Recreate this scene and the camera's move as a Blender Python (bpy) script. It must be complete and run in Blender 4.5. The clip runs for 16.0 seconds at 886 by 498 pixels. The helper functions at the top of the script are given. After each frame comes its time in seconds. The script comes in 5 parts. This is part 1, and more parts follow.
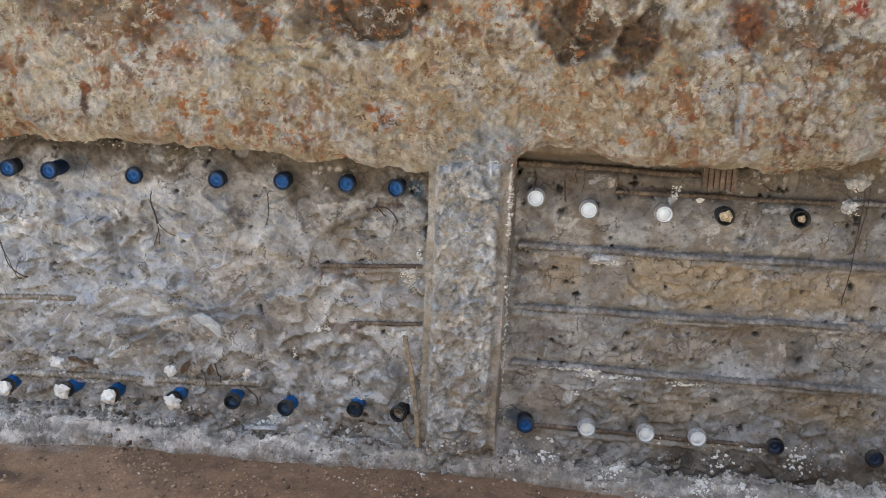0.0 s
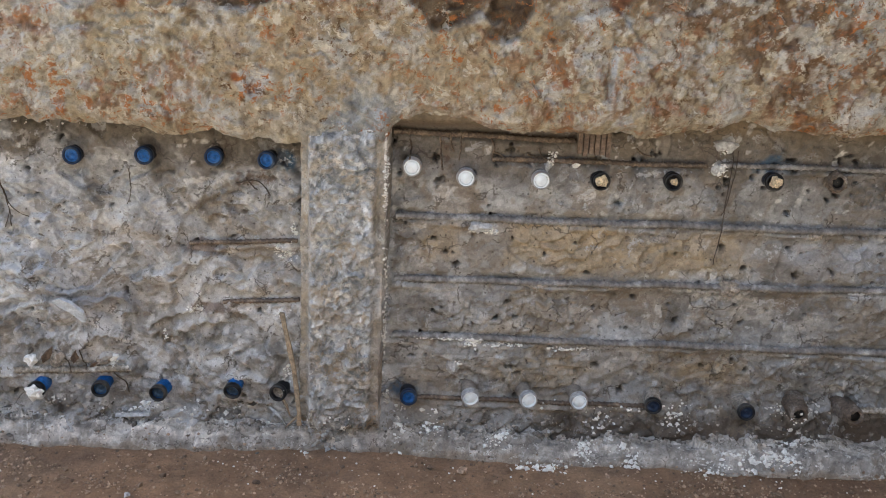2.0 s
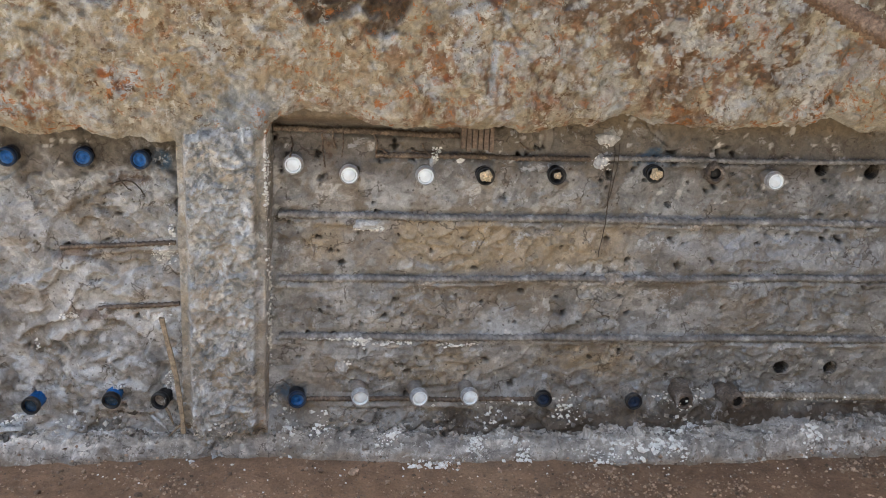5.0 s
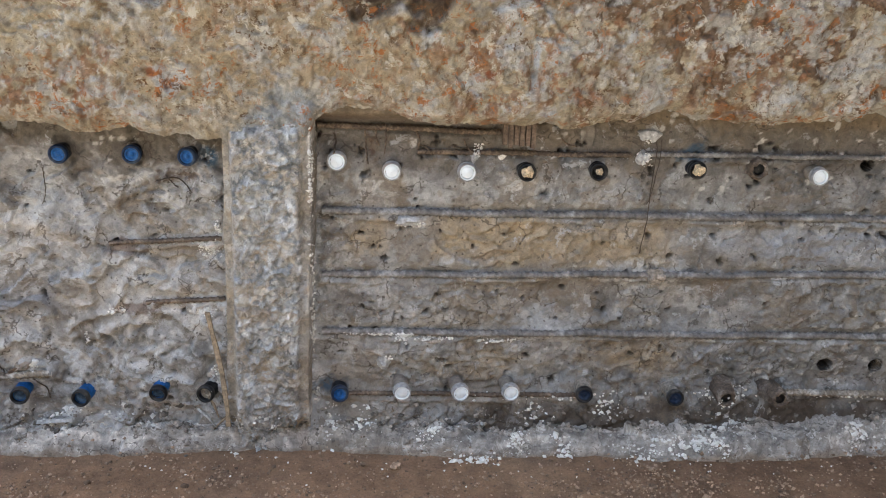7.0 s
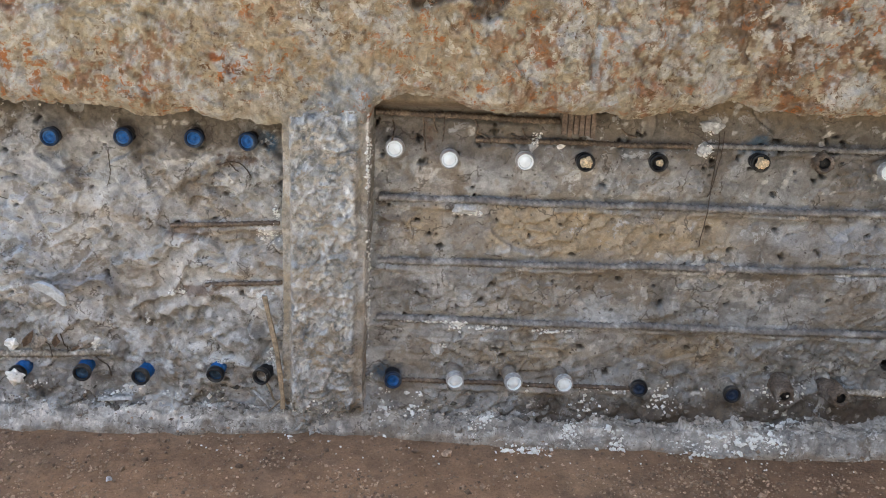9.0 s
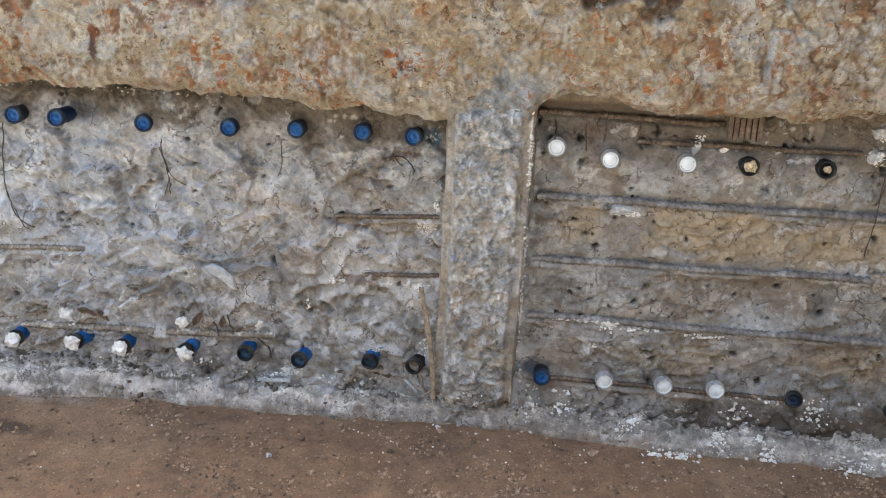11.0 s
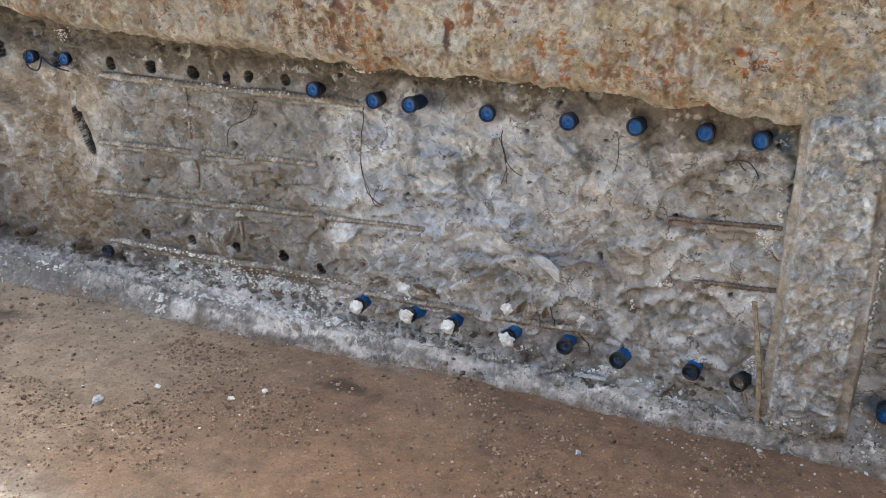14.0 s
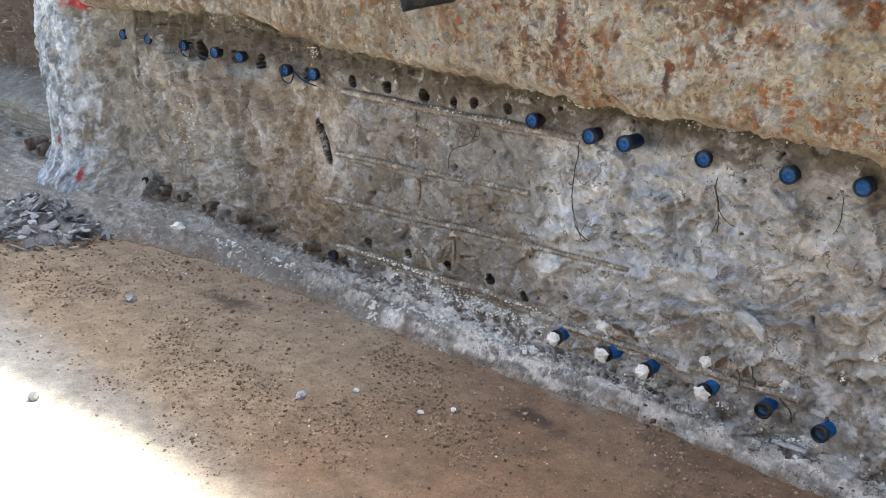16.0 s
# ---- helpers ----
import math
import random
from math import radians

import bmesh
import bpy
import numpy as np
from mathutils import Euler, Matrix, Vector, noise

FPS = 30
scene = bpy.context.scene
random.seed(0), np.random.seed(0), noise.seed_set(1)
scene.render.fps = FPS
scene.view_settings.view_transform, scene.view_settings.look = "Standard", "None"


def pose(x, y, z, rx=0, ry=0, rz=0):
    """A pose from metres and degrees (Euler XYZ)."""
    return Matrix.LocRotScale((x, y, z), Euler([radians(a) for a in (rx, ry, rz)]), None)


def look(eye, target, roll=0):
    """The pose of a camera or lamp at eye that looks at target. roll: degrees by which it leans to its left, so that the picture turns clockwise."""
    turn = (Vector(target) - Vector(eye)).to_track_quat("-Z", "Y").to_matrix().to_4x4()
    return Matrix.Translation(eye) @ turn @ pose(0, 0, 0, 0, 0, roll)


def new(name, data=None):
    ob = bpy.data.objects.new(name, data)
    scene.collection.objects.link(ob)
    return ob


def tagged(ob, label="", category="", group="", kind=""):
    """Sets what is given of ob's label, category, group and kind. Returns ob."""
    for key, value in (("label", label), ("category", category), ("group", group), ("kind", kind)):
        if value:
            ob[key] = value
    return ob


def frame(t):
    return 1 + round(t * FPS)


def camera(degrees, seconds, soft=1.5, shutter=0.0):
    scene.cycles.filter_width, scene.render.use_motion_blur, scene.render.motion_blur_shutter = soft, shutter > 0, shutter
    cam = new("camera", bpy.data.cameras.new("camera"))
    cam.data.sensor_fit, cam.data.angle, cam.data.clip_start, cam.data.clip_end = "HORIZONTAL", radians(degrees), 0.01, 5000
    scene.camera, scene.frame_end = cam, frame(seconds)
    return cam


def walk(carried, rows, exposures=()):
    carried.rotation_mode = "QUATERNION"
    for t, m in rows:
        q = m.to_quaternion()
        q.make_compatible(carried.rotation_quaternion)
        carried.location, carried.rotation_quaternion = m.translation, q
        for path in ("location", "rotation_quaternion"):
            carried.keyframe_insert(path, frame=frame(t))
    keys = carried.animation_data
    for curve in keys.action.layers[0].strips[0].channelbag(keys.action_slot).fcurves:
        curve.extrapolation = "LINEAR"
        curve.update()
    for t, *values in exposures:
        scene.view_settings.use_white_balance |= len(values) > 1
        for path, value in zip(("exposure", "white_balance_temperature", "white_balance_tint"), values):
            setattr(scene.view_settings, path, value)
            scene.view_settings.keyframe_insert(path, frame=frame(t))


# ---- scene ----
cam = camera(50.5, 16.0, soft=1.0)
PATH = [
    (0, (0.353, -0.995, 1.566), (0.141, 0.915, 1.014), 2.1),
    (0.5, (0.345, -0.974, 1.585), (0.182, 0.927, 0.985), 1.9),
    (1, (0.357, -0.956, 1.571), (0.247, 0.945, 0.958), 2.3),
    (1.5, (0.366, -0.94, 1.568), (0.329, 0.964, 0.956), 2.4),
    (2, (0.363, -0.921, 1.571), (0.404, 0.981, 0.953), 2.5),
    (2.5, (0.375, -0.901, 1.572), (0.473, 0.998, 0.954), 2.6),
    (3, (0.38, -0.882, 1.566), (0.549, 1.014, 0.952), 2.8),
    (3.5, (0.407, -0.878, 1.576), (0.654, 1.01, 0.964), 3.1),
    (6, (0.427, -0.893, 1.568), (0.642, 0.994, 0.94), 2.7),
    (6.5, (0.423, -0.898, 1.56), (0.608, 0.994, 0.938), 2.4),
    (7, (0.403, -0.898, 1.575), (0.57, 0.992, 0.943), 2.4),
    (7.5, (0.403, -0.897, 1.576), (0.577, 0.99, 0.935), 2.5),
    (8, (0.409, -0.901, 1.567), (0.595, 0.987, 0.935), 2.9),
    (8.5, (0.412, -0.901, 1.57), (0.541, 0.988, 0.926), 2.8),
    (9, (0.399, -0.896, 1.568), (0.451, 0.993, 0.912), 2.5),
    (11.5, (0.254, -0.97, 1.535), (0.019, 0.909, 0.892), 2.3),
    (12, (0.248, -0.973, 1.558), (-0.048, 0.893, 0.901), 2.0),
    (12.5, (0.232, -0.992, 1.551), (-0.185, 0.857, 0.914), 2.0),
    (13, (0.236, -0.986, 1.535), (-0.315, 0.819, 0.87), 1.3),
    (13.5, (0.274, -0.912, 1.582), (-0.457, 0.81, 0.877), 0.2),
    (14, (0.267, -0.901, 1.575), (-0.583, 0.769, 0.875), 0.4),
    (14.5, (0.267, -0.874, 1.6), (-0.68, 0.739, 0.892), 0.0),
    (15, (0.278, -0.854, 1.602), (-0.761, 0.71, 0.916), 0.4),
    (15.5, (0.313, -0.83, 1.627), (-0.836, 0.665, 0.96), 0.4),
    (16, (0.376, -0.821, 1.631), (-0.9, 0.564, 0.957), 1.2),
]
walk(cam, [(t, look(eye, target, roll)) for t, eye, target, roll in PATH],
     exposures=[(0, 2.16, 6640, 0), (3.5, 2.20, 6640, 0), (9, 2.33, 6560, -1), (12.5, 2.25, 6560, -1), (16, 2.09, 6520, -1)])

# ---- light ----
SUN_EL, SUN_AZ = radians(72.1), radians(-8)
world = bpy.data.worlds.new("open_sky")
scene.world = world
world.use_nodes = True
wn = world.node_tree
sky = wn.nodes.new("ShaderNodeTexSky")
sky.sky_type, sky.sun_disc = "NISHITA", False
sky.sun_elevation, sky.sun_rotation = SUN_EL, SUN_AZ
sky.dust_density, sky.air_density, sky.ozone_density = 4.0, 0.7, 0.6
wn.links.new(sky.outputs[0], wn.nodes["Background"].inputs[0])
wn.nodes["Background"].inputs[1].default_value = 0.15
sun = new("sun", bpy.data.lights.new("sun", "SUN"))
sun.data.energy, sun.data.angle, sun.data.color = 4.0, radians(3.0), (1.0, 0.95, 0.87)
# the sun stands behind the wall, which therefore shades its own foot
sun_way = Vector((math.cos(SUN_EL) * math.sin(SUN_AZ), math.cos(SUN_EL) * math.cos(SUN_AZ), math.sin(SUN_EL)))
sun.matrix_world = look(tuple(sun_way * 20), (0, 0, 0))


# ---- noise on arrays ----
def table(seed):
    return np.random.RandomState(seed).rand(256, 256)


def vnoise(x, y, seed):
    """Smooth value noise from 0 to 1."""
    g = table(seed)
    xi, yi = np.floor(x).astype(int), np.floor(y).astype(int)
    fx, fy = x - xi, y - yi
    fx, fy = fx * fx * (3 - 2 * fx), fy * fy * (3 - 2 * fy)
    x0, x1, y0, y1 = xi % 256, (xi + 1) % 256, yi % 256, (yi + 1) % 256
    return (g[x0, y0] * (1 - fx) + g[x1, y0] * fx) * (1 - fy) + (g[x0, y1] * (1 - fx) + g[x1, y1] * fx) * fy


def fbm(x, y, size, seed, octaves=4, gain=0.5):
    """Layered noise from -1 to 1, with its largest forms about size metres across."""
    total, amp, norm = 0, 1.0, 0.0
    for k in range(octaves):
        f = 2.0 ** k / size
        total = total + amp * (vnoise(x * f + 17.3 * k, y * f + 9.1 * k, seed + k) * 2 - 1)
        norm += amp
        amp *= gain
    return total / norm * 1.6


def facets(x, y, size, seed):
    """Broken faces: in each cell a tilted plane. Returns the height and a random number of the cell."""
    wx = x + 0.35 * size * fbm(x, y, size * 1.3, seed + 50, 3)
    wy = y + 0.35 * size * fbm(x, y, size * 1.3, seed + 60, 3)
    px, py = wx / size, wy / size
    ci, cj = np.floor(px).astype(int), np.floor(py).astype(int)
    jx, jy, h, tx, ty = (table(seed + k) for k in range(5))
    best = np.full(x.shape, 9e9)
    height, ident = np.zeros(x.shape), np.zeros(x.shape)
    for a in (-1, 0, 1):
        for b in (-1, 0, 1):
            u, v = (ci + a) % 256, (cj + b) % 256
            dx, dy = px - (ci + a + jx[u, v]), py - (cj + b + jy[u, v])
            d = dx * dx + dy * dy
            near = d < best
            best = np.where(near, d, best)
            height = np.where(near, (h[u, v] - 0.5) + (tx[u, v] - 0.5) * dx * 1.6 + (ty[u, v] - 0.5) * dy * 1.6, height)
            ident = np.where(near, h[u, v], ident)
    return height, ident


def smooth(a, lo, hi):
    t = np.clip((a - lo) / (hi - lo), 0, 1)
    return t * t * (3 - 2 * t)


def shingle(n, edge=0.10):
    """Lapping flakes: each rises slowly across its breadth and breaks off at a sharp edge."""
    f = n - np.floor(n)
    return f * (1 - smooth(f, 1 - edge, 1.0))


def gauss(a, width):
    return np.exp(-(a / width) ** 2)


def blob(x, y, cx, cy, rx, ry, seed=3, edge=0.35, ragged=0.45, turn=0.0):
    """The mask of a stain or patch with a ragged edge."""
    c, s = math.cos(radians(turn)), math.sin(radians(turn))
    dx, dy = x - cx, y - cy
    u, v = (dx * c + dy * s) / rx, (-dx * s + dy * c) / ry
    r = np.sqrt(u * u + v * v) + ragged * fbm(x, y, max(0.02, min(rx, ry)), seed, 4, 0.6)
    return 1 - smooth(r, 1 - edge, 1 + edge)


def paint(col, mask, rgb):
    return col * (1 - mask[..., None]) + np.array(rgb) * mask[..., None]


def greyer(col, share, gain=1.0):
    mean = col.mean(axis=-1, keepdims=True)
    return (col * (1 - share) + mean * share) * gain


def between(x, knots):
    return np.interp(x, [k[0] for k in knots], [k[1] for k in knots])


# ---- meshes ----
def sheet(name, X, Y, Z, col, material, flip=False):
    """A mesh from a grid of places, with its own colours at its points."""
    n, m = X.shape
    co = np.stack([X, Y, Z], -1).reshape(-1, 3)
    k = np.arange(n * m).reshape(n, m)
    quads = np.stack([k[:-1, :-1], k[1:, :-1], k[1:, 1:], k[:-1, 1:]], -1).reshape(-1, 4)
    if flip:
        quads = quads[:, ::-1]
    me = bpy.data.meshes.new(name)
    me.vertices.add(len(co))
    me.vertices.foreach_set("co", co.astype(np.float32).ravel())
    me.loops.add(quads.size)
    me.loops.foreach_set("vertex_index", quads.astype(np.int32).ravel())
    me.polygons.add(len(quads))
    me.polygons.foreach_set("loop_start", np.arange(0, quads.size, 4, dtype=np.int32))
    me.polygons.foreach_set("use_smooth", np.ones(len(quads), dtype=bool))
    me.update(calc_edges=True)
    rgba = np.ones((n * m, 4), dtype=np.float32)
    rgba[:, :3] = np.clip(col.reshape(-1, 3), 0.005, 0.95)
    me.color_attributes.new("tone", "FLOAT_COLOR", "POINT").data.foreach_set("color", rgba.ravel())
    me.materials.append(material)
    return new(name, me)


def mesh_of(name, verts, faces, material, soft=True):
    me = bpy.data.meshes.new(name)
    me.from_pydata(verts, [], faces)
    me.update()
    if soft:
        me.polygons.foreach_set("use_smooth", [True] * len(me.polygons))
    me.materials.append(material)
    return me


def lathe(name, rings, material, segments=24, rough=0.0, seed=0):
    """A turned body along -y from rings of (radius, way along)."""
    rng = random.Random(seed)
    verts, faces = [], []
    for r, y in rings:
        for k in range(segments):
            a = 2 * math.pi * k / segments
            q = r * (1 + rough * rng.uniform(-1, 1))
            verts.append((q * math.cos(a), -y + rough * 0.3 * r * rng.uniform(-1, 1), q * math.sin(a)))
    for i in range(len(rings) - 1):
        for k in range(segments):
            b = (k + 1) % segments
            faces.append((i * segments + k, i * segments + b, (i + 1) * segments + b, (i + 1) * segments + k))
    return mesh_of(name, verts, faces, material)


def lump_mesh(name, material, radius, seed, squash=(1, 1, 1), detail=2, rough=0.35):
    """A broken lump with uneven faces."""
    bm = bmesh.new()
    bmesh.ops.create_icosphere(bm, subdivisions=detail, radius=1)
    for v in bm.verts:
        p = v.co.copy()
        n = noise.noise(p * 1.3 + Vector((seed * 7.1, seed * 3.3, seed))) + 0.5 * noise.noise(p * 3.1 + Vector((seed, 5, seed * 2.2)))
        v.co = Vector([c * s for c, s in zip(p * (1 + rough * n), squash)]) * radius
    me = bpy.data.meshes.new(name)
    bm.to_mesh(me)
    bm.free()
    me.materials.append(material)
    return me


def part(name, me, parent, label=""):
    ob = new(name, me)
    ob.parent = parent
    if label:
        tagged(ob, label)
    return ob


def tube(name, path, radius, material, sides=6):
    """A thin round rod or wire through the places of path, as a mesh."""
    pts = [Vector(p) for p in path]
    verts, faces = [], []
    for i, p in enumerate(pts):
        d = (pts[min(i + 1, len(pts) - 1)] - pts[max(i - 1, 0)]).normalized()
        a = d.orthogonal().normalized()
        b = d.cross(a)
        r = radius[i] if isinstance(radius, (list, tuple)) else radius
        for k in range(sides):
            t = 2 * math.pi * k / sides
            verts.append(p + (a * math.cos(t) + b * math.sin(t)) * r)
    for i in range(len(pts) - 1):
        for k in range(sides):
            c = (k + 1) % sides
            faces.append((i * sides + k, i * sides + c, (i + 1) * sides + c, (i + 1) * sides + k))
    faces.append(tuple(range(sides))[::-1])
    faces.append(tuple((len(pts) - 1) * sides + k for k in range(sides)))
    return mesh_of(name, [tuple(v) for v in verts], faces, material)


# ---- materials ----
def earthy(name, toned=True, rgb=(0.4, 0.4, 0.4), rough=0.9, grain=90.0, contrast=0.5, bump=0.5, bump_size=0.004, speck=0.0, metal=0.0, stain=None, stain_amount=0.0, island=False, single=False):
    """A dry, uneven surface: tone, stains and grain at two sizes, and fine relief."""
    mat = bpy.data.materials.new(name)
    mat.use_nodes = True
    nt = mat.node_tree
    nd, ln = nt.nodes, nt.links
    bsdf = nd["Principled BSDF"]
    bsdf.inputs["Metallic"].default_value = metal
    bsdf.inputs["Specular IOR Level"].default_value = 0.3
    coord = nd.new("ShaderNodeTexCoord")
    if toned:
        base = nd.new("ShaderNodeAttribute")
        base.attribute_name = "tone"
        colour = base.outputs["Color"]
    else:
        base = nd.new("ShaderNodeRGB")
        base.outputs[0].default_value = (*rgb, 1)
        colour = base.outputs[0]

    def noise_node(scale, detail=5, roughness=0.65):
        n = nd.new("ShaderNodeTexNoise")
        n.inputs["Scale"].default_value, n.inputs["Detail"].default_value, n.inputs["Roughness"].default_value = scale, detail, roughness
        ln.new(coord.outputs["Object"], n.inputs["Vector"])
        return n.outputs["Fac"]

    def ramp(value, a, b, lo, hi):
        r = nd.new("ShaderNodeMapRange")
        r.inputs[1].default_value, r.inputs[2].default_value, r.inputs[3].default_value, r.inputs[4].default_value = a, b, lo, hi
        ln.new(value, r.inputs[0])
        return r.outputs[0]

    def mix(kind, fac, a, b):
        n = nd.new("ShaderNodeMix")
        n.data_type, n.blend_type = "RGBA", kind
        for sock, v in ((n.inputs[0], fac), (n.inputs[6], a), (n.inputs[7], b)):
            if isinstance(v, (int, float)):
                sock.default_value = v
            elif isinstance(v, tuple):
                sock.default_value = (*v, 1)
            else:
                ln.new(v, sock)
        return n.outputs[2]

    def grey(value):
        n = nd.new("ShaderNodeCombineColor")
        for k in range(3):
            ln.new(value, n.inputs[k])
        return n.outputs[0]

    fine, mid, coarse = noise_node(grain, 6, 0.75), noise_node(grain / 3, 5, 0.65), noise_node(grain / 8, 5, 0.6)
    if island:
        geo = nd.new("ShaderNodeNewGeometry")
        colour = mix("MULTIPLY", 1.0, colour, grey(ramp(geo.outputs["Random Per Island"], 0, 1, 0.45, 1.5)))
    if single:
        info = nd.new("ShaderNodeObjectInfo")
        colour = mix("MULTIPLY", 1.0, colour, grey(ramp(info.outputs["Random"], 0, 1, 0.35, 1.6)))
    if stain:
        colour = mix("MIX", ramp(coarse, 0.5, 0.62, 0.0, stain_amount), colour, stain)
    colour = mix("MULTIPLY", 1.0, colour, grey(ramp(fine, 0.33, 0.67, 1 - contrast, 1 + contrast)))
    colour = mix("MULTIPLY", 1.0, colour, grey(ramp(mid, 0.33, 0.67, 1 - contrast * 0.5, 1 + contrast * 0.5)))
    colour = mix("MULTIPLY", 1.0, colour, grey(ramp(coarse, 0.33, 0.67, 1 - contrast * 0.4, 1 + contrast * 0.4)))
    if speck:
        dots = noise_node(grain * 1.6, 2, 0.5)
        colour = mix("MIX", ramp(dots, 0.66, 0.70, 0.0, speck), colour, (0.07, 0.055, 0.045))
    ln.new(colour, bsdf.inputs["Base Color"])
    ln.new(ramp(coarse, 0.3, 0.7, max(0.05, rough - 0.12), min(1, rough + 0.08)), bsdf.inputs["Roughness"])
    b = nd.new("ShaderNodeBump")
    b.inputs["Strength"].default_value, b.inputs["Distance"].default_value = bump, bump_size
    ln.new(fine, b.inputs["Height"])
    b2 = nd.new("ShaderNodeBump")
    b2.inputs["Strength"].default_value, b2.inputs["Distance"].default_value = bump, bump_size * 2.5
    ln.new(mid, b2.inputs["Height"])
    ln.new(b.outputs[0], b2.inputs["Normal"])
    ln.new(b2.outputs[0], bsdf.inputs["Normal"])
    return mat


def broken(name, pale=1.0, patch=34.0, patch_amount=0.13, grain=0.10, pores=0.0, pore_scale=70.0, cracks=0.0, rough=0.9, relief=0.0025, dirt=(0.075, 0.06, 0.048), stains=()):
    """Broken concrete and hard soil: crisp patches at two sizes, hairline cracks, pores and a low relief."""
    mat = bpy.data.materials.new(name)
    mat.use_nodes = True
    nt = mat.node_tree
    nd, ln = nt.nodes, nt.links
    bsdf = nd["Principled BSDF"]
    bsdf.inputs["Specular IOR Level"].default_value = 0.3
    coord = nd.new("ShaderNodeTexCoord").outputs["Object"]

    def noise_at(scale, detail=4, roughness=0.6, out="Fac", where=None):
        n = nd.new("ShaderNodeTexNoise")
        n.inputs["Scale"].default_value, n.inputs["Detail"].default_value, n.inputs["Roughness"].default_value = scale, detail, roughness
        ln.new(where or coord, n.inputs["Vector"])
        return n.outputs[out]

    def math_of(kind, a, b=0.0):
        n = nd.new("ShaderNodeMath")
        n.operation = kind
        for sock, v in ((n.inputs[0], a), (n.inputs[1], b)):
            if isinstance(v, (int, float)):
                sock.default_value = v
            else:
                ln.new(v, sock)
        return n.outputs[0]

    def ramp(value, a, b, lo, hi):
        r = nd.new("ShaderNodeMapRange")
        for k, v in enumerate((a, b, lo, hi)):
            r.inputs[k + 1].default_value = v
        ln.new(value, r.inputs[0])
        return r.outputs[0]

    def warped(scale, amount):
        n = nd.new("ShaderNodeVectorMath")
        n.operation = "MULTIPLY_ADD"
        ln.new(noise_at(scale, 4, 0.6, "Color"), n.inputs[0])
        n.inputs[1].default_value = (amount,) * 3
        ln.new(coord, n.inputs[2])
        return n.outputs[0]

    def cells(scale, where, feature="F1"):
        n = nd.new("ShaderNodeTexVoronoi")
        n.feature = feature
        n.inputs["Scale"].default_value = scale
        ln.new(where, n.inputs["Vector"])
        return n

    def red_of(colour):
        n = nd.new("ShaderNodeSeparateColor")
        ln.new(colour, n.inputs[0])
        return n.outputs[0]

    bent = warped(14, 0.09)
    large, small = red_of(cells(patch, bent).outputs["Color"]), red_of(cells(patch * 2.7, bent).outputs["Color"])
    fine, film = noise_at(230, 3, 0.6), noise_at(22, 6, 0.7)
    gain = math_of("MULTIPLY", ramp(large, 0, 1, 1 - patch_amount, 1 + patch_amount), ramp(small, 0, 1, 1 - patch_amount * 0.8, 1 + patch_amount * 0.8))
    gain = math_of("MULTIPLY", gain, ramp(fine, 0.3, 0.7, 1 - grain, 1 + grain))
    gain = math_of("MULTIPLY", gain, ramp(film, 0.35, 0.65, 0.88 * pale, 1.12 * pale))
    tone = nd.new("ShaderNodeAttribute")
    tone.attribute_name = "tone"
    vary = nd.new("ShaderNodeVectorMath")
    vary.operation = "SCALE"
    ln.new(tone.outputs["Color"], vary.inputs[0])
    ln.new(gain, vary.inputs["Scale"])
    colour = vary.outputs[0]

    def stain(fac, rgb, colour):
        n = nd.new("ShaderNodeMix")
        n.data_type = "RGBA"
        ln.new(fac, n.inputs[0])
        ln.new(colour, n.inputs[6])
        n.inputs[7].default_value = (*rgb, 1)
        return n.outputs[2]

    for scale, limit, amount, zone_scale, rgb in stains:
        spread = ramp(noise_at(zone_scale, 4, 0.6), 0.44, 0.58, 0.0, amount)
        colour = stain(math_of("MULTIPLY", ramp(noise_at(scale, 6, 0.72, "Fac", bent), limit, limit + 0.025, 0.0, 1.0), spread), rgb, colour)
    if cracks:
        line = cells(patch * 0.42, warped(9, 0.16), "DISTANCE_TO_EDGE").outputs["Distance"]
        torn = ramp(noise_at(11, 3, 0.6), 0.52, 0.58, 0.0, cracks)
        colour = stain(math_of("MULTIPLY", ramp(line, 0.012, 0.035, 1.0, 0.0), torn), dirt, colour)
    if pores:
        v = cells(pore_scale, warped(90, 0.010))
        some = ramp(red_of(v.outputs["Color"]), 0.80, 0.82, 0.0, pores)
        colour = stain(math_of("MULTIPLY", ramp(v.outputs["Distance"], 0.16, 0.24, 1.0, 0.0), some), dirt, colour)
    ln.new(colour, bsdf.inputs["Base Color"])
    ln.new(ramp(film, 0.3, 0.7, rough - 0.12, rough + 0.06), bsdf.inputs["Roughness"])
    height = math_of("ADD", math_of("MULTIPLY", small, 0.5), math_of("ADD", math_of("MULTIPLY", large, 0.6), math_of("MULTIPLY", noise_at(95, 5, 0.6), 0.8)))
    b = nd.new("ShaderNodeBump")
    b.inputs["Strength"].default_value, b.inputs["Distance"].default_value = 0.75, relief
    ln.new(height, b.inputs["Height"])
    ln.new(b.outputs[0], bsdf.inputs["Normal"])
    return mat


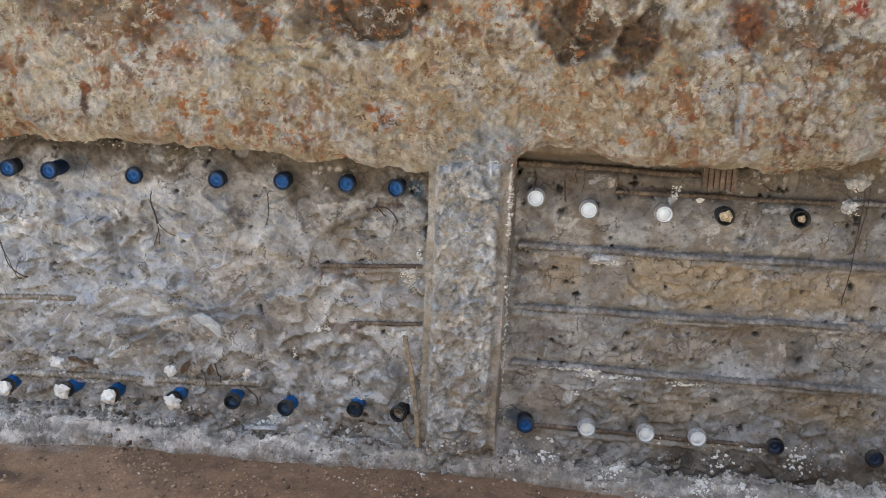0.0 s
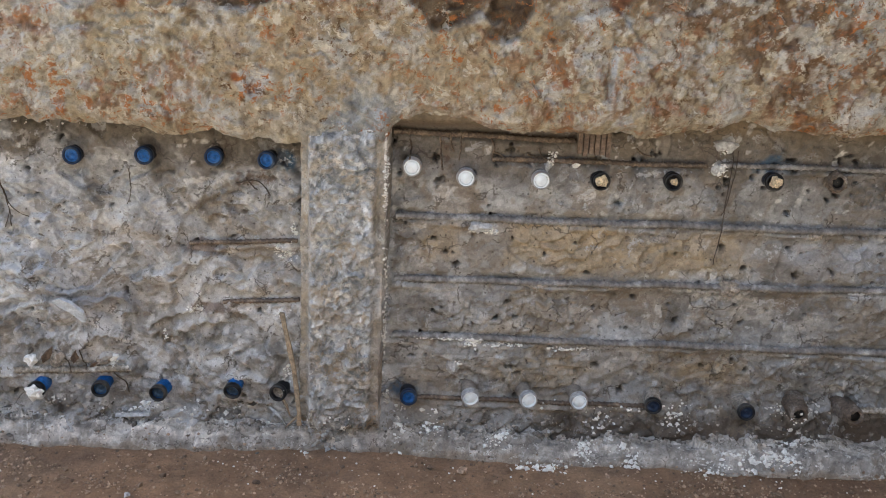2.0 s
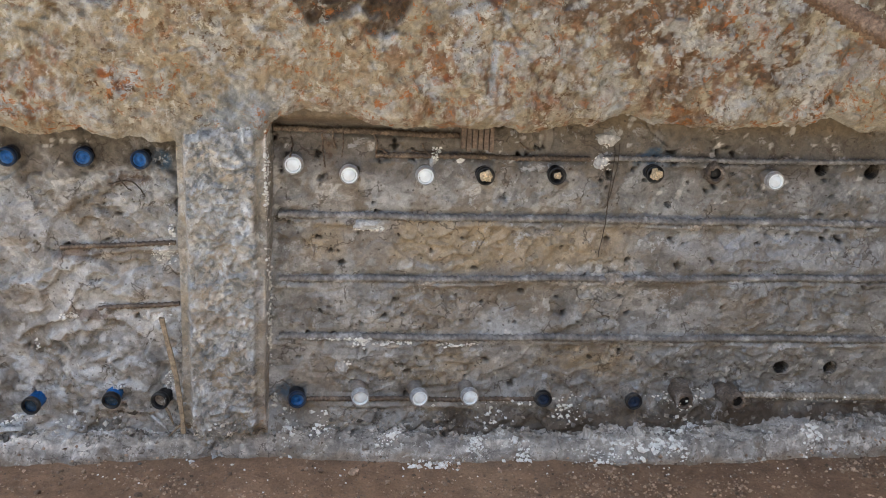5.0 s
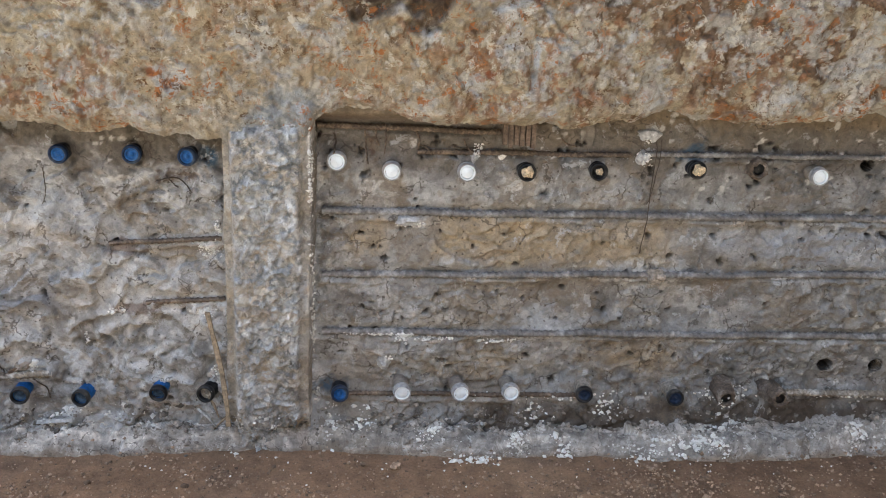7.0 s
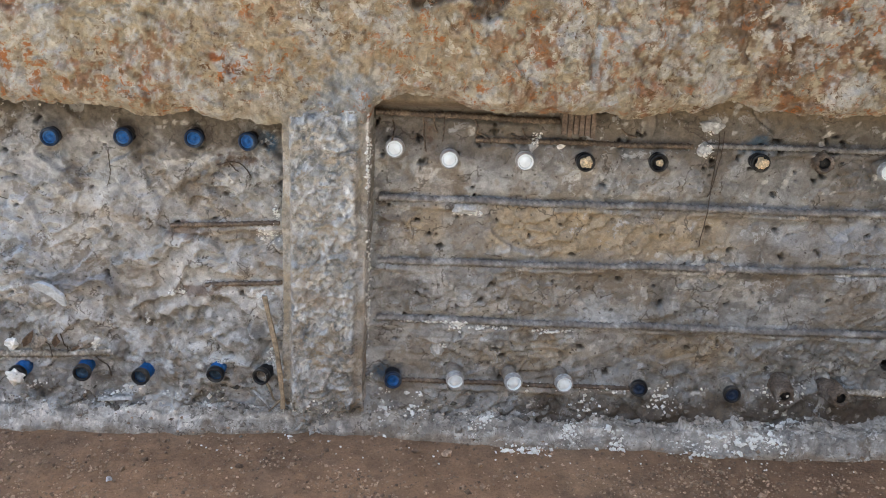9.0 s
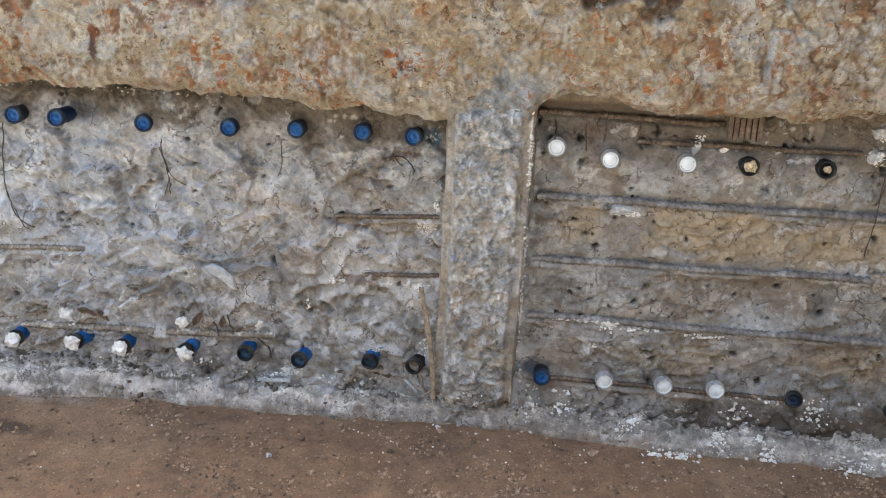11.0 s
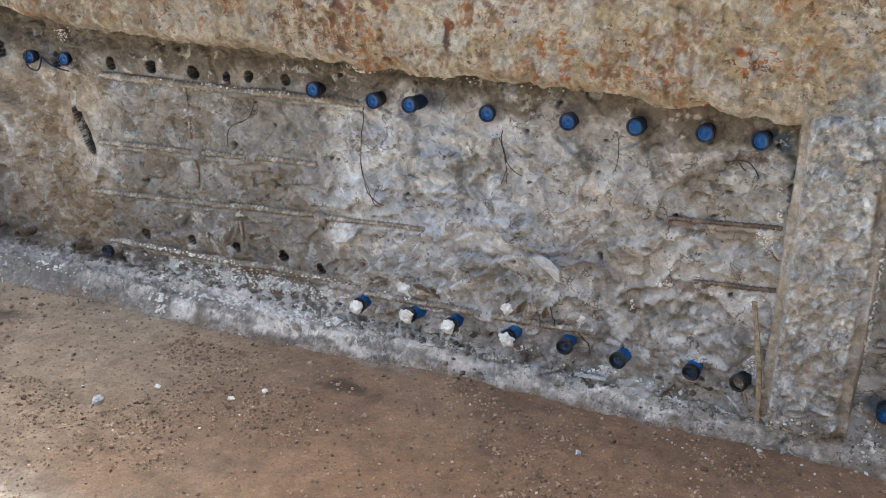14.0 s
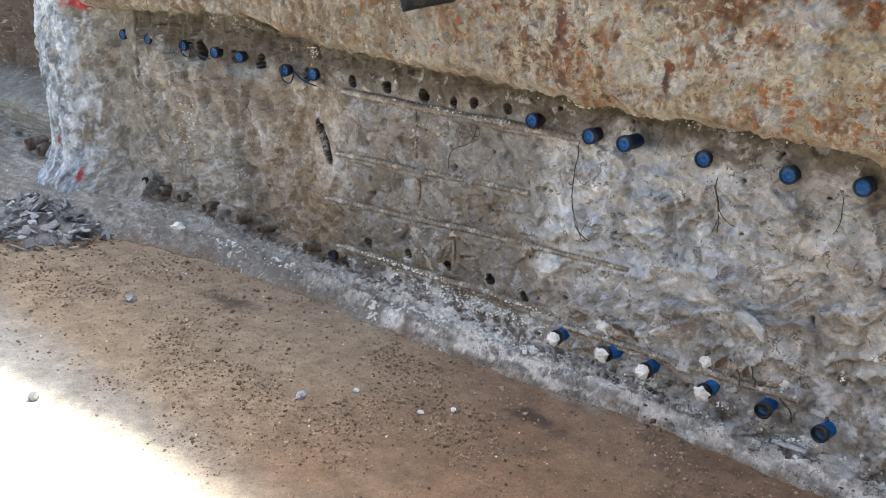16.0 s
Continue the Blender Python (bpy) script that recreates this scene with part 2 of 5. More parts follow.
M_PANEL = broken("broken_concrete", 0.78, 25, 0.14, 0.13, pores=0.75, pore_scale=62, cracks=0.7, relief=0.0045,
                 stains=((13, 0.555, 0.6, 4, (0.20, 0.16, 0.12)), (15, 0.575, 0.55, 3.5, (0.60, 0.61, 0.63)), (60, 0.60, 0.6, 9, (0.10, 0.08, 0.065))))
M_UPPER = broken("soil_stained_concrete", 0.585, 48, 0.12, 0.15, pores=0.4, pore_scale=85, relief=0.005, dirt=(0.10, 0.06, 0.035),
                 stains=((26, 0.56, 0.7, 6, (0.62, 0.58, 0.50)), (34, 0.56, 0.95, 5, (0.36, 0.14, 0.05)), (48, 0.565, 0.9, 6.5, (0.12, 0.065, 0.03)), (75, 0.60, 0.7, 4, (0.22, 0.11, 0.05))))
M_PILLAR = broken("rough_grey_concrete", 0.84, 34, 0.20, 0.10, pores=0.5, pore_scale=80, relief=0.007,
                  stains=((17, 0.55, 0.6, 6, (0.42, 0.33, 0.23)), (24, 0.57, 0.6, 7, (0.17, 0.18, 0.19)), (20, 0.57, 0.6, 5, (0.58, 0.60, 0.62))))
M_LEDGE = broken("cement_apron", 0.80, 42, 0.18, 0.10, pores=0.6, cracks=0.7, relief=0.006,
                 stains=((22, 0.55, 0.7, 5, (0.24, 0.20, 0.155)), (34, 0.57, 0.7, 6, (0.78, 0.76, 0.72)), (50, 0.60, 0.7, 9, (0.10, 0.085, 0.07))))
M_EARTH = earthy("brown_earth", grain=110, contrast=0.2, bump=0.6, bump_size=0.008, speck=0.6)
M_STEEL = earthy("cement_dusted_steel", False, (0.20, 0.185, 0.175), rough=0.65, grain=60, contrast=0.45, bump=0.3, bump_size=0.001, stain=(0.42, 0.41, 0.40), stain_amount=0.5)
M_STEEL_PALE = earthy("mortar_dusted_steel", False, (0.25, 0.21, 0.165), rough=0.8, grain=120, contrast=0.5, bump=0.3, bump_size=0.001, stain=(0.45, 0.42, 0.38), stain_amount=0.8)
M_RUST = earthy("rusty_steel", False, (0.12, 0.09, 0.07), rough=0.75, grain=140, contrast=0.5, bump=0.4, bump_size=0.001, stain=(0.25, 0.19, 0.14), stain_amount=0.6)
M_BLUE = earthy("blue_plastic", False, (0.010, 0.10, 0.32), rough=0.45, grain=90, contrast=0.4, bump=0.15, bump_size=0.001, stain=(0.06, 0.09, 0.13), stain_amount=0.6)
M_BLUE_DARK = earthy("dirty_blue_plastic", False, (0.012, 0.028, 0.07), rough=0.55, grain=90, contrast=0.5, bump=0.2, bump_size=0.001, stain=(0.05, 0.055, 0.06), stain_amount=0.6)
M_BLUE_DUSTY = earthy("dusty_blue_plastic", False, (0.05, 0.09, 0.15), rough=0.7, grain=80, contrast=0.5, bump=0.3, bump_size=0.001, stain=(0.22, 0.21, 0.20), stain_amount=0.7)
M_BLACK = earthy("black_plastic_and_unlit_inside", False, (0.014, 0.014, 0.016), rough=0.45, grain=90, contrast=0.5, bump=0.2, bump_size=0.001, stain=(0.06, 0.055, 0.05), stain_amount=0.5)
M_WHITE = earthy("white_plastic", False, (0.84, 0.89, 0.93), rough=0.4, grain=60, contrast=0.06, bump=0.05, bump_size=0.001)
M_WHITE_DUSTY = earthy("dusty_white_plastic", False, (0.40, 0.40, 0.41), rough=0.6, grain=80, contrast=0.35, bump=0.2, bump_size=0.001, stain=(0.28, 0.24, 0.21), stain_amount=0.7)
M_MORTAR = earthy("white_mortar", False, (0.88, 0.86, 0.82), rough=0.9, grain=150, contrast=0.15, bump=0.3)
M_CREAM = earthy("cream_foam", False, (0.62, 0.50, 0.34), rough=0.9, grain=170, contrast=0.5, bump=0.8)
M_STUB = earthy("crusted_concrete", False, (0.33, 0.29, 0.25), rough=0.92, grain=110, contrast=0.5, bump=0.8)
M_WOOD = earthy("weathered_wood", False, (0.30, 0.235, 0.165), rough=0.85, grain=90, contrast=0.45, bump=0.5, bump_size=0.002)
M_WOOD_RED = earthy("red_brown_wood", False, (0.16, 0.115, 0.085), rough=0.85, grain=90, contrast=0.5, bump=0.5, bump_size=0.002)
M_BROWN_BAR = earthy("brown_rusty_steel", False, (0.15, 0.092, 0.058), rough=0.75, grain=140, contrast=0.45, bump=0.4, bump_size=0.001, stain=(0.21, 0.15, 0.105), stain_amount=0.5)
M_GRIMY = earthy("grimy_dark_plastic", False, (0.022, 0.024, 0.030), rough=0.65, grain=90, contrast=0.5, bump=0.3, bump_size=0.001, stain=(0.075, 0.06, 0.05), stain_amount=0.7)
M_TAN_SLEEVE = earthy("soil_coated_plastic", False, (0.23, 0.205, 0.18), rough=0.8, grain=90, contrast=0.4, bump=0.4, bump_size=0.001, stain=(0.15, 0.115, 0.09), stain_amount=0.7)
M_RUSTY_STUB = earthy("rusty_crusted_stub", False, (0.15, 0.115, 0.09), rough=0.9, grain=110, contrast=0.5, bump=0.8, stain=(0.26, 0.24, 0.22), stain_amount=0.5)
M_HANGING = earthy("blue_grey_concrete_flake", False, (0.56, 0.59, 0.63), rough=0.9, grain=90, contrast=0.25, bump=0.5)
M_FLAKE = earthy("pale_concrete_flake", False, (0.48, 0.48, 0.48), rough=0.9, grain=90, contrast=0.35, bump=0.5)
M_PEBBLE = earthy("gravel_stone", False, (0.29, 0.205, 0.145), rough=0.9, grain=60, contrast=0.5, bump=0.4, island=True)
M_SLATE = earthy("slate_chip", False, (0.38, 0.385, 0.41), rough=0.85, grain=40, contrast=0.5, bump=0.4, stain=(0.22, 0.19, 0.17), stain_amount=0.5, single=True)
M_ROOT = earthy("dark_wire", False, (0.09, 0.07, 0.055), rough=0.8, grain=90, contrast=0.4)

# ---- plan ----
FACE = 1.825          # the broken back of the recesses
TOP = 3.35            # top of the wall
LIP = [(-9, 1.6), (-5.2, 1.6), (-5.0, 1.11), (-4.6, 1.11), (-4.0, 1.13), (-3.5, 1.17), (-3.1, 1.18), (-2.9, 1.13), (-2.47, 1.10), (-2.15, 1.092), (-1.78, 1.078),
       (-1.46, 1.056), (-1.06, 1.054), (-0.7, 1.047), (-0.52, 1.05), (-0.386, 1.032), (-0.25, 1.046), (-0.185, 1.026), (-0.085, 1.024),
       (-0.03, 1.005), (0.232, 1.0), (0.25, 1.035), (0.262, 1.07), (0.29, 1.10), (0.34, 1.117), (0.38, 1.12), (0.5, 1.093), (0.575, 1.08), (1.0, 1.076),
       (1.19, 1.09), (1.25, 1.131), (1.35, 1.102), (1.54, 1.09), (1.72, 1.105), (1.89, 1.126), (2.0, 1.096), (4.2, 1.10)]
GREY, PALE, TAN, BROWN = (0.35, 0.325, 0.295), (0.48, 0.475, 0.475), (0.43, 0.33, 0.22), (0.20, 0.14, 0.095)
RUST, CREAM, DARK = (0.30, 0.125, 0.05), (0.69, 0.62, 0.51), (0.10, 0.085, 0.075)


def forward(x, z):
    """How far the bay left of the middle strip stands in front of FACE."""
    return 0.022 * smooth(x, -1.9, -1.2) * (1 - smooth(x, 0.1, 0.2)) * smooth(z, 0.10, 0.20)


# bars that lie half bedded in the wall: x0, z0, x1, z1, radius, finish
BARS = [(0.275, 0.782, 2.75, 0.784, 0.0105, 0), (0.275, 0.580, 2.75, 0.604, 0.0100, 0), (0.275, 0.391, 2.75, 0.381, 0.0105, 0),
        (0.556, 0.968, 1.20, 0.974, 0.0075, 2), (1.24, 0.975, 2.75, 0.990, 0.0075, 0), (0.262, 1.040, 0.80, 1.034, 0.008, 2), (0.36, 0.176, 1.10, 0.172, 0.007, 2), (1.80, 0.180, 2.70, 0.165, 0.0105, 1),
        (-0.345, 0.678, -0.02, 0.697, 0.0065, 2), (-0.25, 0.490, -0.015, 0.505, 0.0065, 2), (-1.42, 0.216, -0.545, 0.250, 0.0105, 1),
        (-2.70, 0.199, -1.45, 0.238, 0.0110, 1), (-2.65, 0.905, -1.40, 0.911, 0.0125, 1), (-2.70, 0.626, -1.63, 0.670, 0.0095, 1),
        (-2.78, 0.405, -1.62, 0.476, 0.0100, 1), (-1.62, 0.476, -1.18, 0.503, 0.008, 1)]
# the row of couplers under the lip, left of the middle strip
ROW = (-4.365, -4.113, -3.785, -3.513, -3.312, -2.977, -2.782, -1.58, -1.335, -1.185, -0.929, -0.667, -0.459, -0.256, -0.105)
HOLES = [(-2.593, 0.955, 0.024), (-2.381, 0.959, 0.022), (-2.176, 0.953, 0.028), (-2.02, 0.953, 0.017), (-1.922, 0.961, 0.019), (-1.758, 0.964, 0.02),
         (-2.503, 0.26, 0.02), (-2.257, 0.271, 0.021), (-2.03, 0.28, 0.021), (-1.807, 0.286, 0.021), (-1.626, 0.266, 0.022),
         (1.946, 0.957, 0.02), (2.114, 0.954, 0.022), (1.927, 0.278, 0.022), (2.102, 0.274, 0.022),
         (-3.70, 0.965, 0.045), (-3.45, 0.963, 0.03), (-3.24, 0.963, 0.035), (-2.90, 0.945, 0.03)]


# ---- the broken back of the recesses ----
def build_panel():
    xs = np.concatenate([np.arange(-8.5, -5.3, 0.05), np.arange(-5.3, -2.9, 0.011), np.arange(-2.9, -1.7, 0.0048), np.arange(-1.7, 2.3, 0.0042), np.arange(2.3, 2.8, 0.01), np.arange(2.8, 4.2, 0.05)])
    zs = np.concatenate([np.arange(-0.06, 1.2, 0.0043), np.arange(1.2, 1.8, 0.04)])
    X, Z = np.meshgrid(xs, zs, indexing="ij")
    big, cell = facets(X, Z, 0.15, 11)
    mid, cell2 = facets(X, Z, 0.055, 23)
    tiny, chip = facets(X, Z * 1.2, 0.021, 33)
    plates = shingle(fbm(X * 0.8 + 0.5 * Z, Z - 0.35 * X, 0.46, 27, 6, 0.54) * 3.2 - 2.2 * Z)
    plates2 = shingle(fbm(X + 0.3 * Z, Z * 1.2, 0.17, 29, 5, 0.57) * 2.4 + 1.7 * Z)
    ledges = shingle(fbm(X * 0.7, Z * 1.1, 0.28, 28, 5, 0.55) * 2.6 - 3.6 * Z)
    ledges2 = shingle(fbm(X * 0.9, Z * 1.1, 0.13, 30, 5, 0.57) * 2.2 - 2.0 * Z)
    worn = 0.25 + 0.9 * smooth(fbm(X, Z, 0.26, 389, 4, 0.6), -0.25, 0.35)
    right = smooth(X, 0.2, 0.3)
    far = 1 - smooth(X, -3.1, -2.7)
    smoothband = right * smooth(Z, 0.79, 0.82) * (1 - 0.5 * smooth(X, 1.0, 1.4))
    drilled = smooth(X, -2.75, -2.6) * (1 - smooth(X, -1.62, -1.5))
    rough = (1 - 0.6 * far) * (1 - 0.6 * gauss(Z - 0.95, 0.07)) * (1 - 0.75 * smoothband) * (1 - 0.45 * right) * (1 - 0.45 * drilled)
    base = FACE - forward(X, Z)
    Y = base + 0.016 * fbm(X, Z, 0.45, 2, 3) - rough * (0.026 * big + 0.012 * mid * worn) - (0.35 + 0.65 * rough) * 0.0035 * tiny
    Y -= (0.25 + 0.75 * rough) * (1 - right) * (0.028 * plates + 0.013 * plates2 * worn - 0.017) + (0.3 + 0.7 * rough) * right * (0.021 * ledges * worn + 0.014 * ledges2 * worn - 0.012)
    Y -= 0.003 * fbm(X, Z, 0.035, 5, 4, 0.6)
    # blocky ribs in the far bay
    Y -= far * (0.036 * facets(X, Z * 0.5, 0.11, 31)[0] + 0.018 * facets(X, Z * 0.8, 0.05, 349)[0] + 0.008 * fbm(X, Z * 0.3, 0.08, 32, 4, 0.6))
    # worn band behind the lip, over the first bay to the right
    Y -= 0.10 * right * smooth(Z, 1.035, 1.10) * (1 - smooth(X, 0.60, 0.80))
    Y += 0.02 * smooth(Z, 1.0, 1.06) * (1 - right)
    beyond = 1 - smooth(X, -5.25, -5.1)
    Y += beyond * (0.35 * smooth(Z, 0.3, 0.5) + 0.1)
    Y += 0.022 * right * gauss(Z - 0.2, 0.08)
    # foot of the wall
    Y -= 0.02 * (1 - smooth(Z, 0.02, 0.16))
    # bars press out a lip of mortar below and a groove above
    for x0, z0, x1, z1, r, _ in BARS:
        zb = z0 + (z1 - z0) * np.clip((X - x0) / (x1 - x0), 0, 1)
        on = smooth(X, x0 - 0.03, x0 + 0.01) * (1 - smooth(X, x1 - 0.01, x1 + 0.03))
        d = Z - zb
        near = on * gauss(d, 0.03)
        Y = Y * (1 - near) + (base + 0.002) * near
        Y -= on * (0.012 if x0 > 0 else 0.024) * gauss(d, 0.02) * smooth(fbm(X, Z * 0.3, 0.12, 79, 4, 0.6), 0.42, 0.55)
        Y += on * (0.004 * gauss(d - 0.016, 0.009) - (0.011 + 0.012 * fbm(X, Z, 0.07, 77, 3)) * gauss(d + 0.019, 0.012))
    hole_shade = np.zeros(X.shape)
    for hx, hz, hr in HOLES:
        d = np.sqrt((X - hx) ** 2 + (Z - hz) ** 2) / hr
        Y = Y * (1 - 0.8 * gauss(d, 2.0)) + 0.8 * gauss(d, 2.0) * (base + 0.004 * fbm(X, Z, 0.03, 5, 3))
        d = d * (1 + 0.15 * fbm(X, Z, 0.03, 331, 2))
        Y += 0.11 * (1 - smooth(d, 0.78, 0.98))
        hole_shade = np.maximum(hole_shade, 1 - smooth(d, 1.0, 1.2))
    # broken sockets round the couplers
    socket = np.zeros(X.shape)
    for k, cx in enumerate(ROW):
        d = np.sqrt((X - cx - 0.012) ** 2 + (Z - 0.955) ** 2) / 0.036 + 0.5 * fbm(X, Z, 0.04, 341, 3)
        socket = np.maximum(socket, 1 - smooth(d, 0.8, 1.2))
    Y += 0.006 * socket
    # slot left by a bar pulled out
    around = 0.85 * blob(X, Z, -2.74, 0.66, 0.16, 0.19, 6, 0.5, 0.3)
    Y = Y * (1 - around) + around * (base + 0.006 * fbm(X, Z, 0.05, 5, 4))
    slot = blob(X, Z, -2.79, 0.665, 0.027, 0.105, 5, 0.3, 0.12, 22)
    Y += 0.05 * smooth(slot, 0.35, 0.75)
    hole_shade = np.maximum(hole_shade, smooth(slot, 0.15, 0.4))
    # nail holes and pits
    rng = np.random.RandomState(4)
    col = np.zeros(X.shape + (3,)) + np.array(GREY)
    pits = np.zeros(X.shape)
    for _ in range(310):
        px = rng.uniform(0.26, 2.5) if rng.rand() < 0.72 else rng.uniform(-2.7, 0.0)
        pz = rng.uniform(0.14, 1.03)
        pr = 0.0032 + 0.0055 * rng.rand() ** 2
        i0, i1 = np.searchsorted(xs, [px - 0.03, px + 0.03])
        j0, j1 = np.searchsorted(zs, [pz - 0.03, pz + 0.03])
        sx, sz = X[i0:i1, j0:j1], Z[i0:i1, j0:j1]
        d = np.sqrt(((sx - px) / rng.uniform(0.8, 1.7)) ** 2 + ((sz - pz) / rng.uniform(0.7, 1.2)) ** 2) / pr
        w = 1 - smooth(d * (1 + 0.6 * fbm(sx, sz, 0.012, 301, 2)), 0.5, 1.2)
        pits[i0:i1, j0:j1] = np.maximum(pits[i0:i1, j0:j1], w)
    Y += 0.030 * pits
    # colours
    left = 1 - right
    col = paint(col, smooth(fbm(X, Z, 0.35, 41, 4), -0.3, 0.5) * 0.5, (0.40, 0.345, 0.28))
    col = paint(col, left * (1 - far) * smooth(fbm(X + 0.2 * Z, Z, 0.28, 43, 5, 0.6), -0.1, 0.35) * 0.8, PALE)
    col = paint(col, left * (1 - far) * (1 - drilled) * smooth(cell, 0.55, 0.75) * 0.4, (0.49, 0.48, 0.48))
    col = paint(col, left * blob(X, Z, -1.2, 0.62, 0.45, 0.26, 9, 0.6) * 0.6, (0.49, 0.49, 0.50))
    col = paint(col, left * blob(X, Z, -0.45, 0.55, 0.4, 0.3, 10, 0.6) * 0.5, (0.40, 0.36, 0.32))
    col = paint(col, smooth(cell2, 0.7, 0.9) * 0.25, (0.46, 0.42, 0.37))
    col = paint(col, drilled * 0.5, (0.30, 0.235, 0.17))
    col = paint(col, far * (0.35 + 0.4 * smooth(fbm(X, Z * 0.5, 0.3, 91, 4), 0, 0.4)), (0.40, 0.28, 0.16))
    col = paint(col, blob(X, Z, -2.95, 0.5, 0.28, 0.6, 14, 0.5) * 0.6, (0.37, 0.25, 0.14))
    col = paint(col, blob(X, Z, -2.72, 0.80, 0.20, 0.13, 15, 0.4) * 0.65, (0.44, 0.31, 0.16))
    col = paint(col, blob(X, Z, -3.75, 0.45, 0.35, 0.35, 16, 0.5) * 0.7, (0.44, 0.41, 0.36))
    # right bay
    col = paint(col, smoothband * 0.55, (0.33, 0.315, 0.30))
    col = paint(col, right * blob(X, Z, 0.88, 0.70, 0.26, 0.072, 17, 0.4) * 0.8, (0.44, 0.335, 0.21))
    col = paint(col, right * blob(X, Z, 1.25, 0.69, 0.14, 0.08, 18, 0.5) * 0.55, (0.40, 0.30, 0.20))
    col = paint(col, right * blob(X, Z, 0.42, 0.70, 0.06, 0.06, 19, 0.5) * 0.6, (0.42, 0.33, 0.22))
    col = paint(col, right * blob(X, Z, 1.75, 0.68, 0.36, 0.08, 20, 0.5) * 0.6, (0.39, 0.39, 0.40))
    col = paint(col, right * blob(X, Z, 1.28, 0.30, 0.15, 0.05, 21, 0.5) * 0.6, (0.42, 0.29, 0.18))
    col = paint(col, right * smooth(fbm(X, Z, 0.22, 45, 4), 0.05, 0.4) * 0.5, (0.40, 0.34, 0.27))
    col = paint(col, right * smooth(X, 1.35, 1.8) * smooth(Z, 0.75, 0.85) * 0.6, (0.27, 0.26, 0.255))
    tones = facets(X, Z * 1.3, 0.075, 201)[1]
    col = col * (1 + 0.40 * (tones - 0.5) + 0.16 * fbm(X, Z, 0.05, 203, 4, 0.7) + 0.10 * (plates - 0.4) * left)[..., None]
    col = paint(col, smooth(fbm(X + 0.3 * Z, Z * 1.5, 0.11, 205, 5, 0.65), 0.30, 0.38) * (0.3 + 0.2 * left) * (1 - 0.7 * drilled), (0.54, 0.54, 0.54))
    col = paint(col, smooth(fbm(X, Z * 1.3, 0.13, 207, 5, 0.7), 0.38, 0.5) * 0.5, (0.19, 0.15, 0.115))
    col = greyer(col, 0.66, 1.24) * (1 - right[..., None]) + greyer(col, 0.66, 1.32) * right[..., None]
    col = col * (1 + 0.14 * (chip - 0.5))[..., None]
    flaked = np.floor(fbm(X + 0.2 * Z, Z * 1.2, 0.10, 343, 5, 0.6) * 5) / 5
    col = col * (1 + 0.16 * flaked * (1 - 0.4 * right))[..., None]
    soil = smooth(fbm(X, Z, 0.20, 345, 5, 0.7), 0.12, 0.26)
    soil = soil * (1 - 0.85 * blob(X, Z, -1.1, 0.62, 0.5, 0.4, 371, 0.5))
    col = paint(col, soil * 0.45, (0.31, 0.235, 0.155))
    col = paint(col, far * smooth(Z + 0.06 * fbm(X, Z, 0.15, 347, 4), 0.87, 0.93) * 0.75, (0.30, 0.325, 0.35))
    col = col * (1 - right * (0.10 + 0.16 * smooth(X, 0.8, 1.6)))[..., None]
    col = col * (1 - far * (0.0 - 0.5 * (facets(X, Z * 0.5, 0.11, 31)[1] - 0.5)))[..., None]
    col = paint(col, blob(X, Z, -3.05, 0.55, 0.30, 0.55, 14, 0.4) * 0.4, (0.36, 0.25, 0.145))
    for cx, cz, rx, rz, k in ((0.88, 0.70, 0.26, 0.075, 0.75), (1.22, 0.68, 0.15, 0.08, 0.6), (0.42, 0.70, 0.06, 0.06, 0.6), (1.28, 0.30, 0.15, 0.05, 0.6), (0.75, 0.28, 0.2, 0.05, 0.35)):
        col = paint(col, right * blob(X, Z, cx, cz, rx, rz, 17, 0.35) * k, (0.49, 0.39, 0.265))
    col = paint(col, blob(X, Z, -0.53, 0.81, 0.035, 0.075, 323, 0.2, 0.3, -12) * 0.8, (0.58, 0.58, 0.57))
    col = paint(col, blob(X, Z, -0.66, 0.50, 0.14, 0.05, 325, 0.6, 0.5) * 0.55, (0.25, 0.245, 0.26))
    col = paint(col, blob(X, Z, 1.85, 0.68, 0.35, 0.07, 20, 0.4) * 0.6, (0.42, 0.43, 0.46))
    # head: soil and the lip's shade in the colour; foot: grime, in ragged tongues
    col = col * (1 + 0.18 * left * (1 - far) * (1 - drilled) - 0.14 * drilled + 0.06 * right)[..., None]
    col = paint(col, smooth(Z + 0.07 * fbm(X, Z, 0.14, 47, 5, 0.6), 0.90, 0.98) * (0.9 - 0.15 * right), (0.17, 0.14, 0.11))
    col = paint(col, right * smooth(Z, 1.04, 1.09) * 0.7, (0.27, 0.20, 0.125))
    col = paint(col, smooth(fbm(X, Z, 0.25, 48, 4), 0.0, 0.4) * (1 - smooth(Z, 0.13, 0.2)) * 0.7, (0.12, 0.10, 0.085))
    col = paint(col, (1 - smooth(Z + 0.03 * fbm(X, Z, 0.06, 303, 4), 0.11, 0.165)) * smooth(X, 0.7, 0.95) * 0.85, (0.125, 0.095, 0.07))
    # beyond the far strip, the overhang's shade is painted on in dark brown
    col = paint(col, beyond * smooth(Z + 0.06 * fbm(X, Z, 0.3, 225, 3), 0.42, 0.5) * 0.8, (0.13, 0.085, 0.06))
    col = paint(col, beyond * (1 - smooth(Z, 0.4, 0.48)) * 0.7, (0.40, 0.40, 0.36))
    # efflorescence
    col = paint(col, smooth(fbm(X, Z, 0.03, 49, 3), 0.62, 0.75) * smooth(fbm(X, Z, 0.3, 50, 3), 0.1, 0.4) * 0.8, (0.72, 0.69, 0.65))
